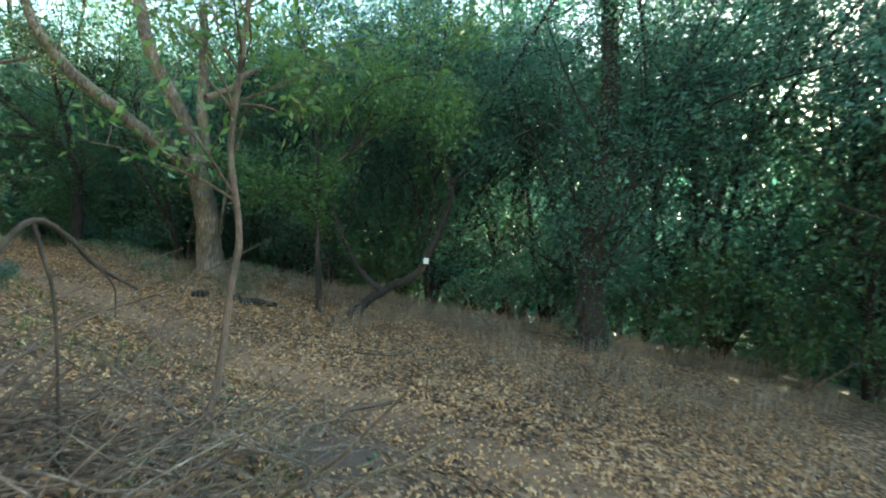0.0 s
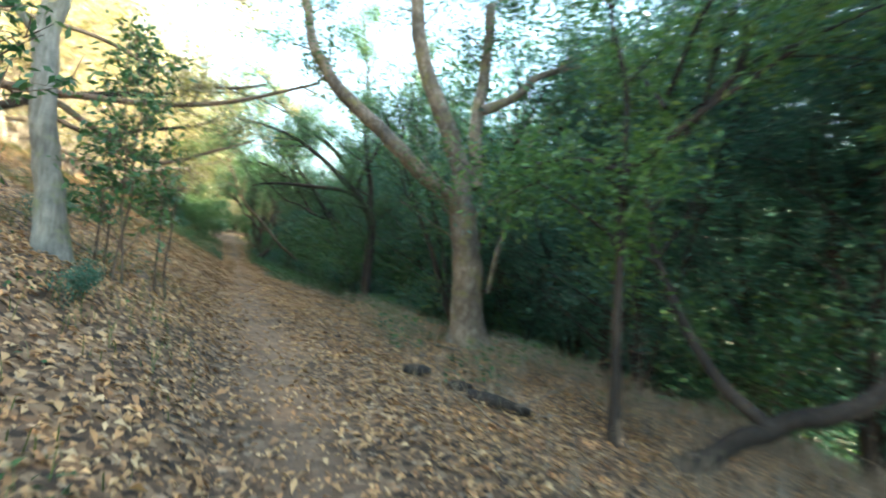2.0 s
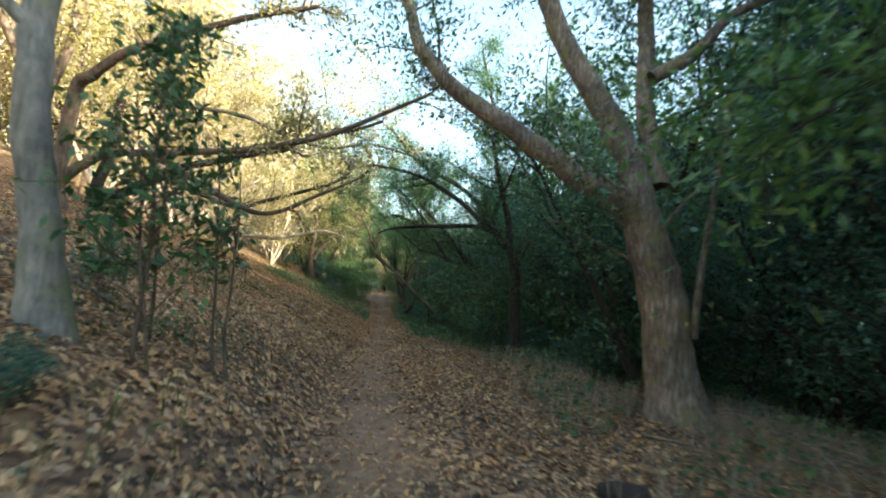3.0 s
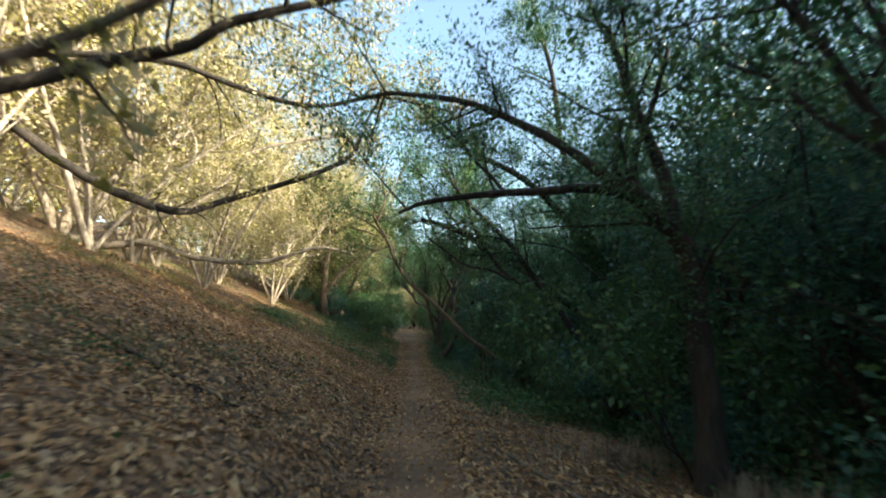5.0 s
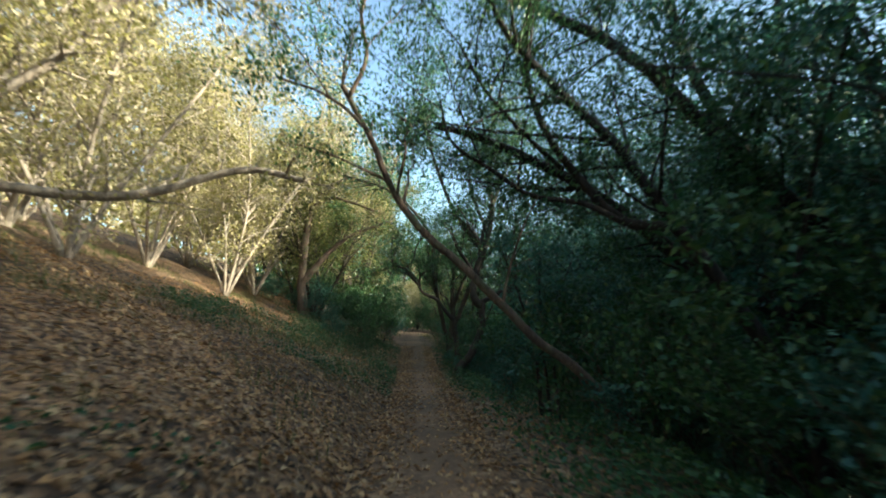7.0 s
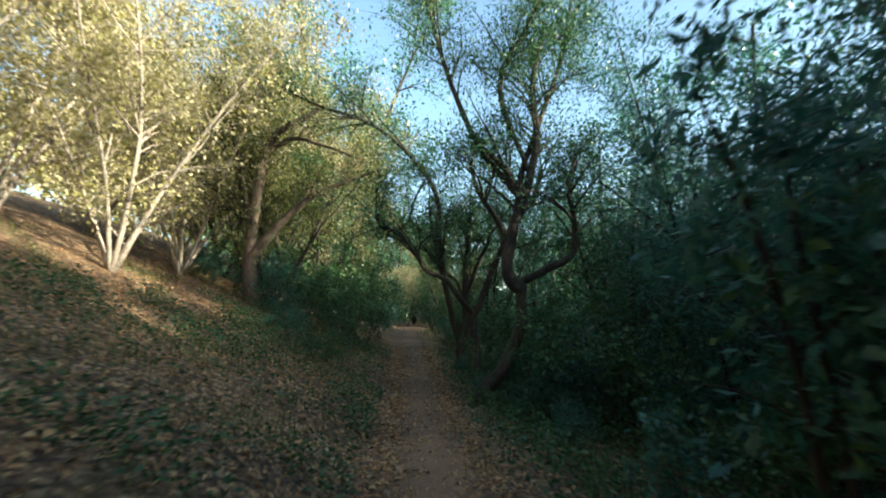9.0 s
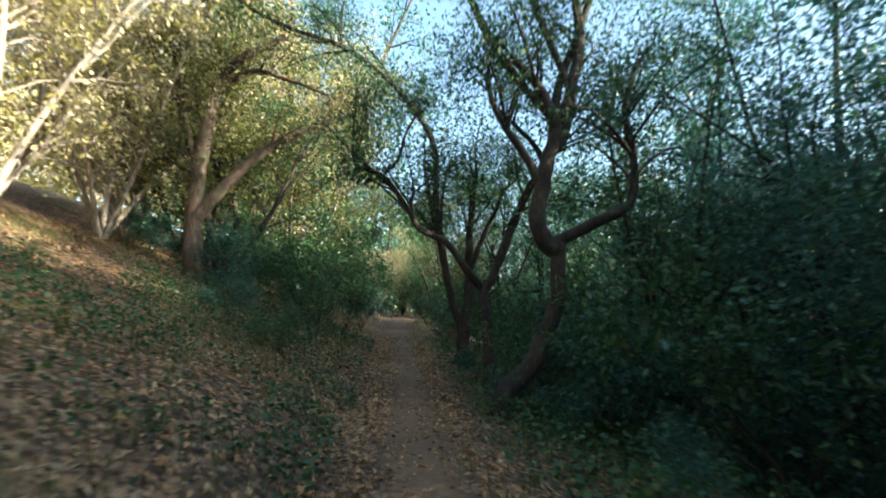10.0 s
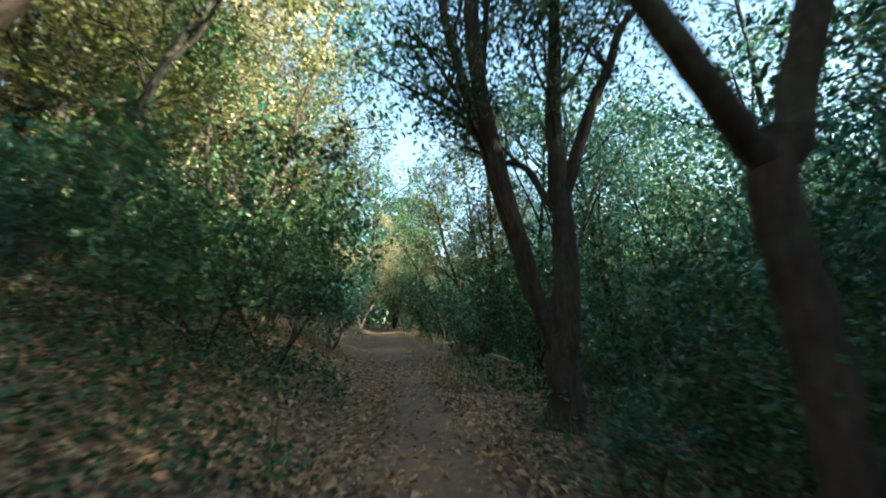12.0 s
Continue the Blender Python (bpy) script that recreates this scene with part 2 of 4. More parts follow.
def tube(line, sides, rng=None, knobs=0.0):
    """Vertices and quads of a tapering limb along points (x, y, z, r)."""
    c, r = line[:, :3], line[:, 3]
    t = np.gradient(c, axis=0)
    t /= np.linalg.norm(t, axis=1)[:, None] + 1e-9
    ref = np.array([0.31, 0.95, 0.05])
    u = np.cross(t, ref)
    u /= np.linalg.norm(u, axis=1)[:, None] + 1e-9
    v = np.cross(t, u)
    a = np.linspace(0, 2 * np.pi, sides, endpoint=False)
    rr = r[:, None] * np.ones(sides)
    if rng is not None and knobs:
        flute = 1 + knobs * np.sin(a * 3 + rng.uniform(0, 6))[None] * 0.5
        rr = rr * flute * (1 + knobs * rng.normal(0, 0.5, rr.shape))
    ring = c[:, None] + rr[..., None] * (np.cos(a)[None, :, None] * u[:, None] + np.sin(a)[None, :, None] * v[:, None])
    n = len(c)
    i, j = np.meshgrid(np.arange(n - 1), np.arange(sides), indexing="ij")
    k = (j + 1) % sides
    faces = np.stack([i * sides + j, i * sides + k, (i + 1) * sides + k, (i + 1) * sides + j], -1).reshape(-1, 4)
    return ring.reshape(-1, 3), faces


def joined(pieces):
    vs, fs, n = [], [], 0
    for v, f in pieces:
        vs.append(v), fs.append(f + n)
        n += len(v)
    return np.vstack(vs), np.vstack(fs)


def leaf_array(base, way, size, width, rng):
    """Folded leaf blades: two triangles about a midrib for each base point."""
    n = len(base)
    way = way / (np.linalg.norm(way, axis=1)[:, None] + 1e-9)
    side = np.cross(way, rng.normal(0, 1, (n, 3)))
    side /= np.linalg.norm(side, axis=1)[:, None] + 1e-9
    up = np.cross(side, way)
    L = (size * rng.uniform(0.65, 1.3, n))[:, None]
    W = L * width
    mid = base + way * L * 0.45 + up * W * 0.18
    v = np.stack([base, mid + side * W * 0.5, base + way * L, mid - side * W * 0.5], 1).reshape(-1, 3)
    return v, np.arange(4 * n).reshape(-1, 4)


def grow(limbs, rng, per_metre=1.6, reach=1.1, subs=5, up=0.35, start=0.35, leaves=26, size=0.07, width=0.42, spread=0.13, droop=0.1, coarse=False, clear=None):
    """Branches and twigs off the given limbs, with leaves along the twigs. Returns twig pieces and leaf arrays."""
    twigs, bases, ways = [], [], []
    for line in limbs:
        c = line[:, :3]
        seg = np.linalg.norm(np.diff(c, axis=0), axis=1)
        total = seg.sum()
        cum = np.concatenate([[0], np.cumsum(seg)])
        count = max(2, int(total * (1 - start) * per_metre))
        for s in list(rng.uniform(start, 0.98, count)) + [1.0, 1.0]:
            d = s * total
            i = min(np.searchsorted(cum, d, "right") - 1, len(seg) - 1)
            k = (d - cum[i]) / (seg[i] + 1e-9)
            p = line[i] * (1 - k) + line[i + 1] * k
            tan = (c[i + 1] - c[i]) / (seg[i] + 1e-9)
            side = rng.normal(0, 1, 3)
            side -= tan * side.dot(tan)
            side /= np.linalg.norm(side) + 1e-9
            w = tan * 0.5 + side * 0.9 + np.array([0, 0, up])
            w /= np.linalg.norm(w)
            ln = reach * rng.uniform(0.5, 1.2) * (1.15 - 0.45 * s)
            r0 = min(p[3] * 0.55, 0.009 + 0.013 * ln)
            bend = rng.normal(0, 0.25, 3)
            k = 4 if coarse else 6
            tt = np.linspace(0, 1, k)[:, None]
            pts = p[:3] + w * ln * tt + bend * ln * tt ** 2 + np.array([0, 0, -droop]) * ln * tt ** 2 + rng.normal(0, 0.02, (k, 3)) * tt
            if clear and (clear(pts[-1]) or clear(pts[k // 2])):
                continue
            twigs.append(tube(np.hstack([pts, r0 * (1 - 0.75 * tt)]), 3 if coarse else 5))
            for _ in range(subs):
                a = rng.uniform(0.25, 1.0) * (k - 1)
                i0 = min(int(a), k - 2)
                q = pts[i0] * (1 - a + i0) + pts[i0 + 1] * (a - i0)
                w2 = w * 0.5 + rng.normal(0, 0.7, 3) + np.array([0, 0, 0.12])
                w2 /= np.linalg.norm(w2)
                l2 = ln * rng.uniform(0.25, 0.6)
                t3 = np.linspace(0, 1, 2 if coarse else 4)[:, None]
                p2 = q + w2 * l2 * t3 + rng.normal(0, 0.12, 3) * l2 * t3 ** 2
                twigs.append(tube(np.hstack([p2, 0.0055 * (1 - 0.6 * t3)]), 3))
                m = rng.poisson(leaves)
                f = rng.uniform(0.15, 1.05, m)[:, None]
                b = q + (p2[-1] - q) * f + rng.normal(0, spread, (m, 3)) * (0.35 + 0.65 * f)
                bases.append(b)
                ways.append(w2 * 0.5 + rng.normal(0, 0.6, (m, 3)) + np.array([0, 0, -0.25]))
    base, way = np.vstack(bases), np.vstack(ways)
    return joined(twigs), leaf_array(base, way, size, width, rng)


def tree(name, limbs, seed, bark_mat, leaf_mat, label, category="tree", rooted=True, group="", knobs=0.07, sides=12, ivy=0, bare_below=-99.0, **kw):
    """A tree from its limbs (the first is the trunk), with twigs and leaves grown on them. Its base is where the trunk meets the ground."""
    rng = np.random.default_rng(seed)
    limbs = [list(l) for l in limbs]
    x, y, z, r = limbs[0][0]
    if rooted:
        g = gz(x, y)
        if z > g + 0.25:
            dx = x - limbs[0][1][0]
            limbs[0].insert(0, (x + dx * 0.3, y, gz(x + dx * 0.3, y) - 0.08, r * 1.2))
        else:
            limbs[0][0] = (x, y, g - 0.08, r * 1.25)
    bx, by, bz = limbs[0][0][:3]
    root = new(name)
    root.location = (bx, by, bz)
    tagged(root, label, category, group)
    lines = []
    for i, l in enumerate(limbs):
        line = smooth_line([(p[0] - bx, p[1] - by, p[2] - bz, p[3]) for p in l], 3 if kw.get("coarse") else 5)
        if i == 0 and rooted:
            line[:3, 3] *= np.array([1.35, 1.15, 1.05])
        wob = rng.normal(0, 1, (len(line), 3))
        wob = (wob + np.roll(wob, 1, 0) + np.roll(wob, -1, 0)) / 3
        line[1:, :3] += wob[1:] * np.minimum(line[1:, 3:4] * 0.22, 0.03)
        lines.append(line)
        v, f = tube(line, sides if line[0, 3] > 0.04 else 7, rng, knobs)
        part("trunk" if i == 0 else "limb", mesh_of(name + "_limb", v, f, bark_mat, True), root)
    if ivy:
        k = rng.integers(0, len(lines[0]) - 1, ivy)
        f = rng.uniform(0, 1, (ivy, 1))
        at = lines[0][k] * (1 - f) + lines[0][k + 1] * f
        out = rng.normal(0, 1, (ivy, 3)) * np.array([1, 1, 0.3])
        out /= np.linalg.norm(out, axis=1)[:, None]
        v, f = leaf_array(at[:, :3] + out * (at[:, 3:] + rng.exponential(0.05, (ivy, 1))), out + np.array([0, 0, -0.8]), 0.06, 0.75, rng)
        tagged(part("ivy", mesh_of(name + "_ivy", v, f, LEAF_OAK), root, "dark green ivy clinging to the trunk"), kind="stuff")
    def in_the_way(p):
        """True within the space that people keep open along the trail and the way down to it."""
        x, y, z = p[0] + bx, p[1] + by, p[2] + bz
        return z < bare_below or (abs(x) < 1.0 and z < 2.8 and -2 < y < 27) or (abs(x + 2.0) < 1.5 and abs(y + 3.6) < 1.5 and z < 2.9)

    (tv, tf), (lv, lf) = grow(lines, rng, clear=in_the_way if rooted else None, **kw)
    if rooted:
        w = lv.reshape(-1, 4, 3)
        w = w[[not in_the_way(p) for p in w[:, 0]]]
        lv, lf = w.reshape(-1, 3), np.arange(4 * len(w)).reshape(-1, 4)
    tagged(part("twig_spray", mesh_of(name + "_twigs", tv, tf, bark_mat), root, "thin bare twigs"), kind="stuff")
    tagged(part("crown", mesh_of(name + "_crown", lv, lf, leaf_mat), root, "loose crown of small leaves"), kind="stuff")
    return root


def sprout(seed, height, stems, lean=(0, 0), spread=0.35, radius=0.09, fork=2):
    """Limbs of a many-stemmed woodland tree at the origin."""
    rng = np.random.default_rng(seed)
    limbs = []
    for s in range(stems):
        a = rng.uniform(0, 2 * np.pi)
        out = np.array([np.cos(a) * spread + lean[0], np.sin(a) * spread + lean[1], 1.0])
        out /= np.linalg.norm(out)
        h = height * rng.uniform(0.75, 1.1)
        r = radius * rng.uniform(0.7, 1.1)
        bend = rng.normal(0, 0.12, 3) * h
        k = np.linspace(0, 1, 6)
        pts = [(*(out * h * t + bend * t * t + rng.normal(0, 0.05, 3) * (t > 0)), r * (1 - 0.75 * t)) for t in k]
        limbs.append(pts)
        for _ in range(fork):
            i = rng.integers(2, 5)
            p = np.array(pts[i])
            w = out + rng.normal(0, 0.55, 3)
            w /= np.linalg.norm(w)
            ln = h * rng.uniform(0.25, 0.45)
            limbs.append([(*(p[:3] + w * ln * t + rng.normal(0, 0.06, 3) * (t > 0)), p[3] * 0.7 * (1 - 0.7 * t)) for t in np.linspace(0, 1, 5)])
    return limbs


# ---- ground ----
def spaced(lo, hi, step, far, growth=1.16):
    mid = list(np.arange(lo, hi + step, step))
    d, right = step, []
    p = mid[-1]
    while p < far:
        d *= growth
        p += d
        right.append(p)
    d, left = step, []
    p = lo
    while p > -far:
        d *= growth
        p -= d
        left.append(p)
    return np.array(left[::-1] + mid + right)


gx, gy = spaced(-8, 7, 0.16, 600), spaced(-8, 34, 0.2, 600)
GX, GY = np.meshgrid(gx, gy, indexing="ij")
gverts = np.stack([GX, GY, ground_z(GX, GY)], -1).reshape(-1, 3)
gi, gj = np.meshgrid(np.arange(len(gx) - 1), np.arange(len(gy) - 1), indexing="ij")
gn = len(gy)
gfaces = np.stack([gi * gn + gj, (gi + 1) * gn + gj, (gi + 1) * gn + gj + 1, gi * gn + gj + 1], -1).reshape(-1, 4)
ground = tagged(new("ground", mesh_of("ground", gverts, gfaces, EARTH, True)), "brown hillside soil under fallen leaves, worn along the trail", "ground", kind="structure")

# ---- the trees beside the trail ----
tree("pale_tree", [
    [(3.19, 4.7, -0.03, 0.274), (3.07, 4.7, 0.67, 0.251), (2.94, 4.7, 1.37, 0.234), (2.74, 4.7, 1.97, 0.211), (2.54, 4.7, 2.32, 0.188)],
    [(2.74, 4.7, 2.03, 0.146), (2.39, 4.93, 2.35, 0.136), (1.8, 5.16, 2.81, 0.125), (1.37, 5.39, 3.18, 0.113), (0.69, 5.61, 3.7, 0.1), (0.33, 5.84, 4.28, 0.086), (0.17, 6.07, 4.94, 0.072), (-0.11, 6.3, 5.62, 0.055)],
    [(2.81, 4.7, 1.85, 0.167), (2.68, 4.85, 2.62, 0.158), (2.54, 5, 3.11, 0.148), (2.25, 5.15, 3.75, 0.135), (1.96, 5.3, 4.5, 0.123), (1.77, 5.45, 5.32, 0.11), (1.6, 5.6, 6.1, 0.096)],
    [(3.02, 4.85, 2.45, 0.113), (2.96, 5.03, 3.37, 0.107), (3.07, 5.22, 4.46, 0.098), (3.09, 5.4, 5.73, 0.088)],
    [(2.95, 4.9, 3.72, 0.085), (3.45, 4.8, 4.06, 0.072), (3.8, 4.7, 4.48, 0.059), (4.52, 4.6, 4.87, 0.046)],
    [(3.78, 5.3, 0.76, 0.047), (3.91, 5.3, 1.79, 0.043), (4.13, 5.3, 2.94, 0.038), (4.29, 5.3, 3.77, 0.033)],
], 200, BARK_PALE, LEAF_OAK, "pale-barked tree beside the trail with long spreading limbs", start=0.6, per_metre=4.2, reach=1.3, leaves=46, subs=7, size=0.07, spread=0.22)
tree("grey_tree", [
    [(-1.78, 2.9, 0.76, 0.101), (-1.9, 2.9, 1.51, 0.095), (-2.03, 2.9, 2.32, 0.088), (-2.03, 2.9, 2.96, 0.084), (-2.02, 2.9, 3.49, 0.077), (-2.06, 2.9, 4.11, 0.071)],
    [(-2.03, 2.9, 2.45, 0.044), (-2.17, 2.8, 2.62, 0.035), (-2.32, 2.7, 2.86, 0.025), (-2.46, 2.6, 3.15, 0.017)],
    [(-2.03, 2.9, 3.05, 0.05), (-1.88, 3.1, 3.53, 0.036), (-1.73, 3.3, 4.17, 0.021)],
], 201, BARK_GREY, LEAF_SUN, "straight grey-barked tree standing on the leafy bank", start=0.5, per_metre=1.2, reach=1.0, leaves=8)
tree("tree", [
    [(-4.57, 7.2, 2.29, 0.118), (-4.45, 7.03, 2.62, 0.102), (-4.23, 6.87, 3.57, 0.086), (-3.95, 6.7, 3.77, 0.071), (-3.48, 6.53, 4.06, 0.057), (-2.27, 6.37, 4.53, 0.044), (-1.04, 6.2, 4.84, 0.03)],
    [(-4.59, 7.2, 2.29, 0.102), (-4.74, 7.2, 2.92, 0.088), (-4.82, 7.2, 3.57, 0.076), (-4.6, 7.2, 4.51, 0.063), (-4.56, 7.2, 5.38, 0.049)],
    [(-4.57, 7.2, 2.29, 0.079), (-4.22, 7.07, 2.57, 0.068), (-3.75, 6.93, 2.79, 0.059), (-2.69, 6.8, 2.85, 0.05), (-1.55, 6.67, 3.02, 0.041), (-0.5, 6.53, 3.37, 0.033), (0.56, 6.4, 3.9, 0.024)],
    [(-3.2, 7, 2.81, 0.055), (-2.57, 7, 2.47, 0.048), (-2.01, 7, 2.19, 0.04), (-1.58, 7, 2.12, 0.032), (-0.94, 7, 2.45, 0.025), (-0.32, 7, 2.78, 0.017)],
    [(-4.64, 7.2, 2.45, 0.102), (-4.96, 7.2, 3.3, 0.084), (-5.3, 7.2, 4.25, 0.066), (-5.66, 7.2, 4.87, 0.048)],
], 202, BARK_BROWN, LEAF_SUN, "leaning brown tree on the bank with long low limbs", start=0.5, per_metre=3.6, reach=0.8, leaves=18, subs=7, size=0.08, spread=0.16)
tree("tree", [
    [(-8.41, 12.8, 2.34, 0.164), (-8.47, 12.8, 3.54, 0.141), (-8.13, 12.8, 5.2, 0.117), (-7.76, 12.8, 7, 0.092)],
    [(-8.27, 12.8, 4.63, 0.113), (-7.66, 13.02, 5.05, 0.106), (-6.75, 13.25, 4.61, 0.099), (-5.95, 13.48, 4.02, 0.089), (-4.92, 13.7, 3.46, 0.079), (-4.06, 13.92, 3.23, 0.068), (-3.37, 14.15, 3.51, 0.058), (-1.36, 14.38, 4.35, 0.047), (-0.96, 14.6, 5.04, 0.035)],
    [(-8.15, 12.8, 5.29, 0.07), (-6.98, 12.86, 5.47, 0.065), (-5.58, 12.91, 5.62, 0.06), (-4, 12.97, 5.57, 0.053), (-2.71, 13.03, 5.14, 0.046), (-1.58, 13.09, 4.93, 0.039), (-0.44, 13.14, 5.16, 0.032), (0.76, 13.2, 4.94, 0.025)],
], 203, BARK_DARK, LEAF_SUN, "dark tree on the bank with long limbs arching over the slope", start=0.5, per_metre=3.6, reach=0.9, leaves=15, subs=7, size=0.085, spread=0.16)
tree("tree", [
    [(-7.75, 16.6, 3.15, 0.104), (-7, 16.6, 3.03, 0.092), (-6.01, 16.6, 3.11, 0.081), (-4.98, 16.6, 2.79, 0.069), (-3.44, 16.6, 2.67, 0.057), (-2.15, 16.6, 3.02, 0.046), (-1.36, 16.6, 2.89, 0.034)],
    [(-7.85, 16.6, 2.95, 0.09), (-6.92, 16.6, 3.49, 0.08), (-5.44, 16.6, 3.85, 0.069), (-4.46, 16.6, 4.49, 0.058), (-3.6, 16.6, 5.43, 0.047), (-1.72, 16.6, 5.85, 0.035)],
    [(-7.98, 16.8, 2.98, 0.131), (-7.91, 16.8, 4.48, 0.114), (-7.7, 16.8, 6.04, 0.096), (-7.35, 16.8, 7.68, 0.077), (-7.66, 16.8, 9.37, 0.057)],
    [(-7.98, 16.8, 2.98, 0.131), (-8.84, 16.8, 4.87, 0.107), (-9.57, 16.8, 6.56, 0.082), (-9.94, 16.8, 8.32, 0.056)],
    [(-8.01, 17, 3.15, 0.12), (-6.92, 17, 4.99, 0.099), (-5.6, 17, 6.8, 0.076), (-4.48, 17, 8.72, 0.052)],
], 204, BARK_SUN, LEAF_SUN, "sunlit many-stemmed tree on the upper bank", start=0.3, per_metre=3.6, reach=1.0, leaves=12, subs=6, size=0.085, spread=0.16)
tree("tree", [
    [(5.4, 13, -2.6, 0.035), (5, 13.1, 0.2, 0.03), (4.3, 13.1, 1.5, 0.026), (3.19, 13.2, 2.09, 0.015), (2.86, 13.28, 2.45, 0.014), (2.52, 13.36, 2.59, 0.012), (2.14, 13.44, 2.66, 0.011), (1.82, 13.52, 2.73, 0.009), (1.41, 13.6, 2.8, 0.008)],
], 205, BARK_DARK, LEAF_OAK, "thin dark tree reaching a long branch over the gully", start=0.6, per_metre=1.5, reach=0.7, leaves=10)
tree("tree", [
    [(-5.22, 9.6, 1.3, 0.139), (-5.44, 9.6, 2.39, 0.119), (-5.23, 9.6, 3.32, 0.1), (-5.12, 9.6, 4.49, 0.079)],
    [(-5.43, 9.6, 2.43, 0.095), (-4.73, 9.57, 2.75, 0.088), (-4.09, 9.55, 3.12, 0.081), (-3.63, 9.52, 3.31, 0.072), (-2.92, 9.5, 3.54, 0.064), (-2.09, 9.48, 3.73, 0.056), (-1.6, 9.45, 4.02, 0.046), (-0.67, 9.43, 4.29, 0.037), (-0.14, 9.4, 4.51, 0.027)],
], 206, BARK_DARK, LEAF_SUN, "dark tree on the bank with one long limb overhead", start=0.5, per_metre=3.0, reach=0.9, leaves=13, subs=6, size=0.085, spread=0.16)
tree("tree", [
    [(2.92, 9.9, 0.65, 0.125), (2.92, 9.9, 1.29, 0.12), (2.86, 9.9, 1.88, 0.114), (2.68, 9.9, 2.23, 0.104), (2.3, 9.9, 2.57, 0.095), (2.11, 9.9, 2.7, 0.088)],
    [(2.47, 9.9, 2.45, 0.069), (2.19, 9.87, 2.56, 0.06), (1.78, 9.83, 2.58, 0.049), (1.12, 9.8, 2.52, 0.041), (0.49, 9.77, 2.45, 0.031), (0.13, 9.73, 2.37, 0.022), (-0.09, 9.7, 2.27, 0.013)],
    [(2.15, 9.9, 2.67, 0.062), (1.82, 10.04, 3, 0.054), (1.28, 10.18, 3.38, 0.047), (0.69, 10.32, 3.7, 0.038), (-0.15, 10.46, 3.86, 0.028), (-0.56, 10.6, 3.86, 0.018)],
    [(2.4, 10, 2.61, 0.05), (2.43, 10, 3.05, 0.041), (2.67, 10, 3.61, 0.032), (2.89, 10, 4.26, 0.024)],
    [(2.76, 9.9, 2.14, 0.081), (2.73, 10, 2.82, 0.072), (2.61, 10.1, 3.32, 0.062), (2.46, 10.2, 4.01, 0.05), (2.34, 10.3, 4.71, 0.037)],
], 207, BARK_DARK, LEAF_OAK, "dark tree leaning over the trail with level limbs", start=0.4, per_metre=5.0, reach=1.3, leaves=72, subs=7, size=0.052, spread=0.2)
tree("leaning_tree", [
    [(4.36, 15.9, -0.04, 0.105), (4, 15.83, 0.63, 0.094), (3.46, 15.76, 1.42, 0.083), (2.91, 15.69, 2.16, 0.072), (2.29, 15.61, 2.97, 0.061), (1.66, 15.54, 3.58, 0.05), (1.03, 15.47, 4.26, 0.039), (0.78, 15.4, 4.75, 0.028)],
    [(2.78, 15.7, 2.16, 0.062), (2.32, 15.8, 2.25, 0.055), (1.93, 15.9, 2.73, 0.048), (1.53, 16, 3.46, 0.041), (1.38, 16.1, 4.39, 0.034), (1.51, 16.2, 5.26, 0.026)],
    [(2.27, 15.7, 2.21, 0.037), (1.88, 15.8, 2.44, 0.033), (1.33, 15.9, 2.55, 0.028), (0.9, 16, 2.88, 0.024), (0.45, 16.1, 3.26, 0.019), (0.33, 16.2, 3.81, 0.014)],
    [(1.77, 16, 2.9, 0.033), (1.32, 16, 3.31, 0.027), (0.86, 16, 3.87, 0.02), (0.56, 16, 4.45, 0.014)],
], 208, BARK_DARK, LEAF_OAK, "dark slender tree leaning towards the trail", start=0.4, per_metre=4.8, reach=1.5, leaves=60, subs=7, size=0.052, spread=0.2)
tree("leaning_tree", [
    [(2.31, 16.4, 0.15, 0.06), (1.94, 16.26, 0.55, 0.055), (1.33, 16.11, 1, 0.049), (0.68, 15.97, 1.63, 0.045), (0.05, 15.83, 2.17, 0.04), (-0.26, 15.69, 2.63, 0.035), (-0.46, 15.54, 3.07, 0.031), (-0.75, 15.4, 3.56, 0.026)],
    [(-0.48, 15.4, 3.07, 0.023), (-0.72, 15.4, 3.31, 0.019), (-1.01, 15.4, 3.49, 0.016), (-1.36, 15.4, 3.61, 0.012)],
    [(-0.66, 15.4, 3.44, 0.026), (-0.5, 15.4, 3.89, 0.022), (-0.57, 15.4, 4.35, 0.017), (-0.46, 15.4, 4.83, 0.012)],
], 209, BARK_BROWN, LEAF_OAK, "thin crooked tree leaning over the trail", start=0.4, per_metre=4.5, reach=1.1, up=0.6, leaves=36, subs=6, size=0.062, spread=0.18)
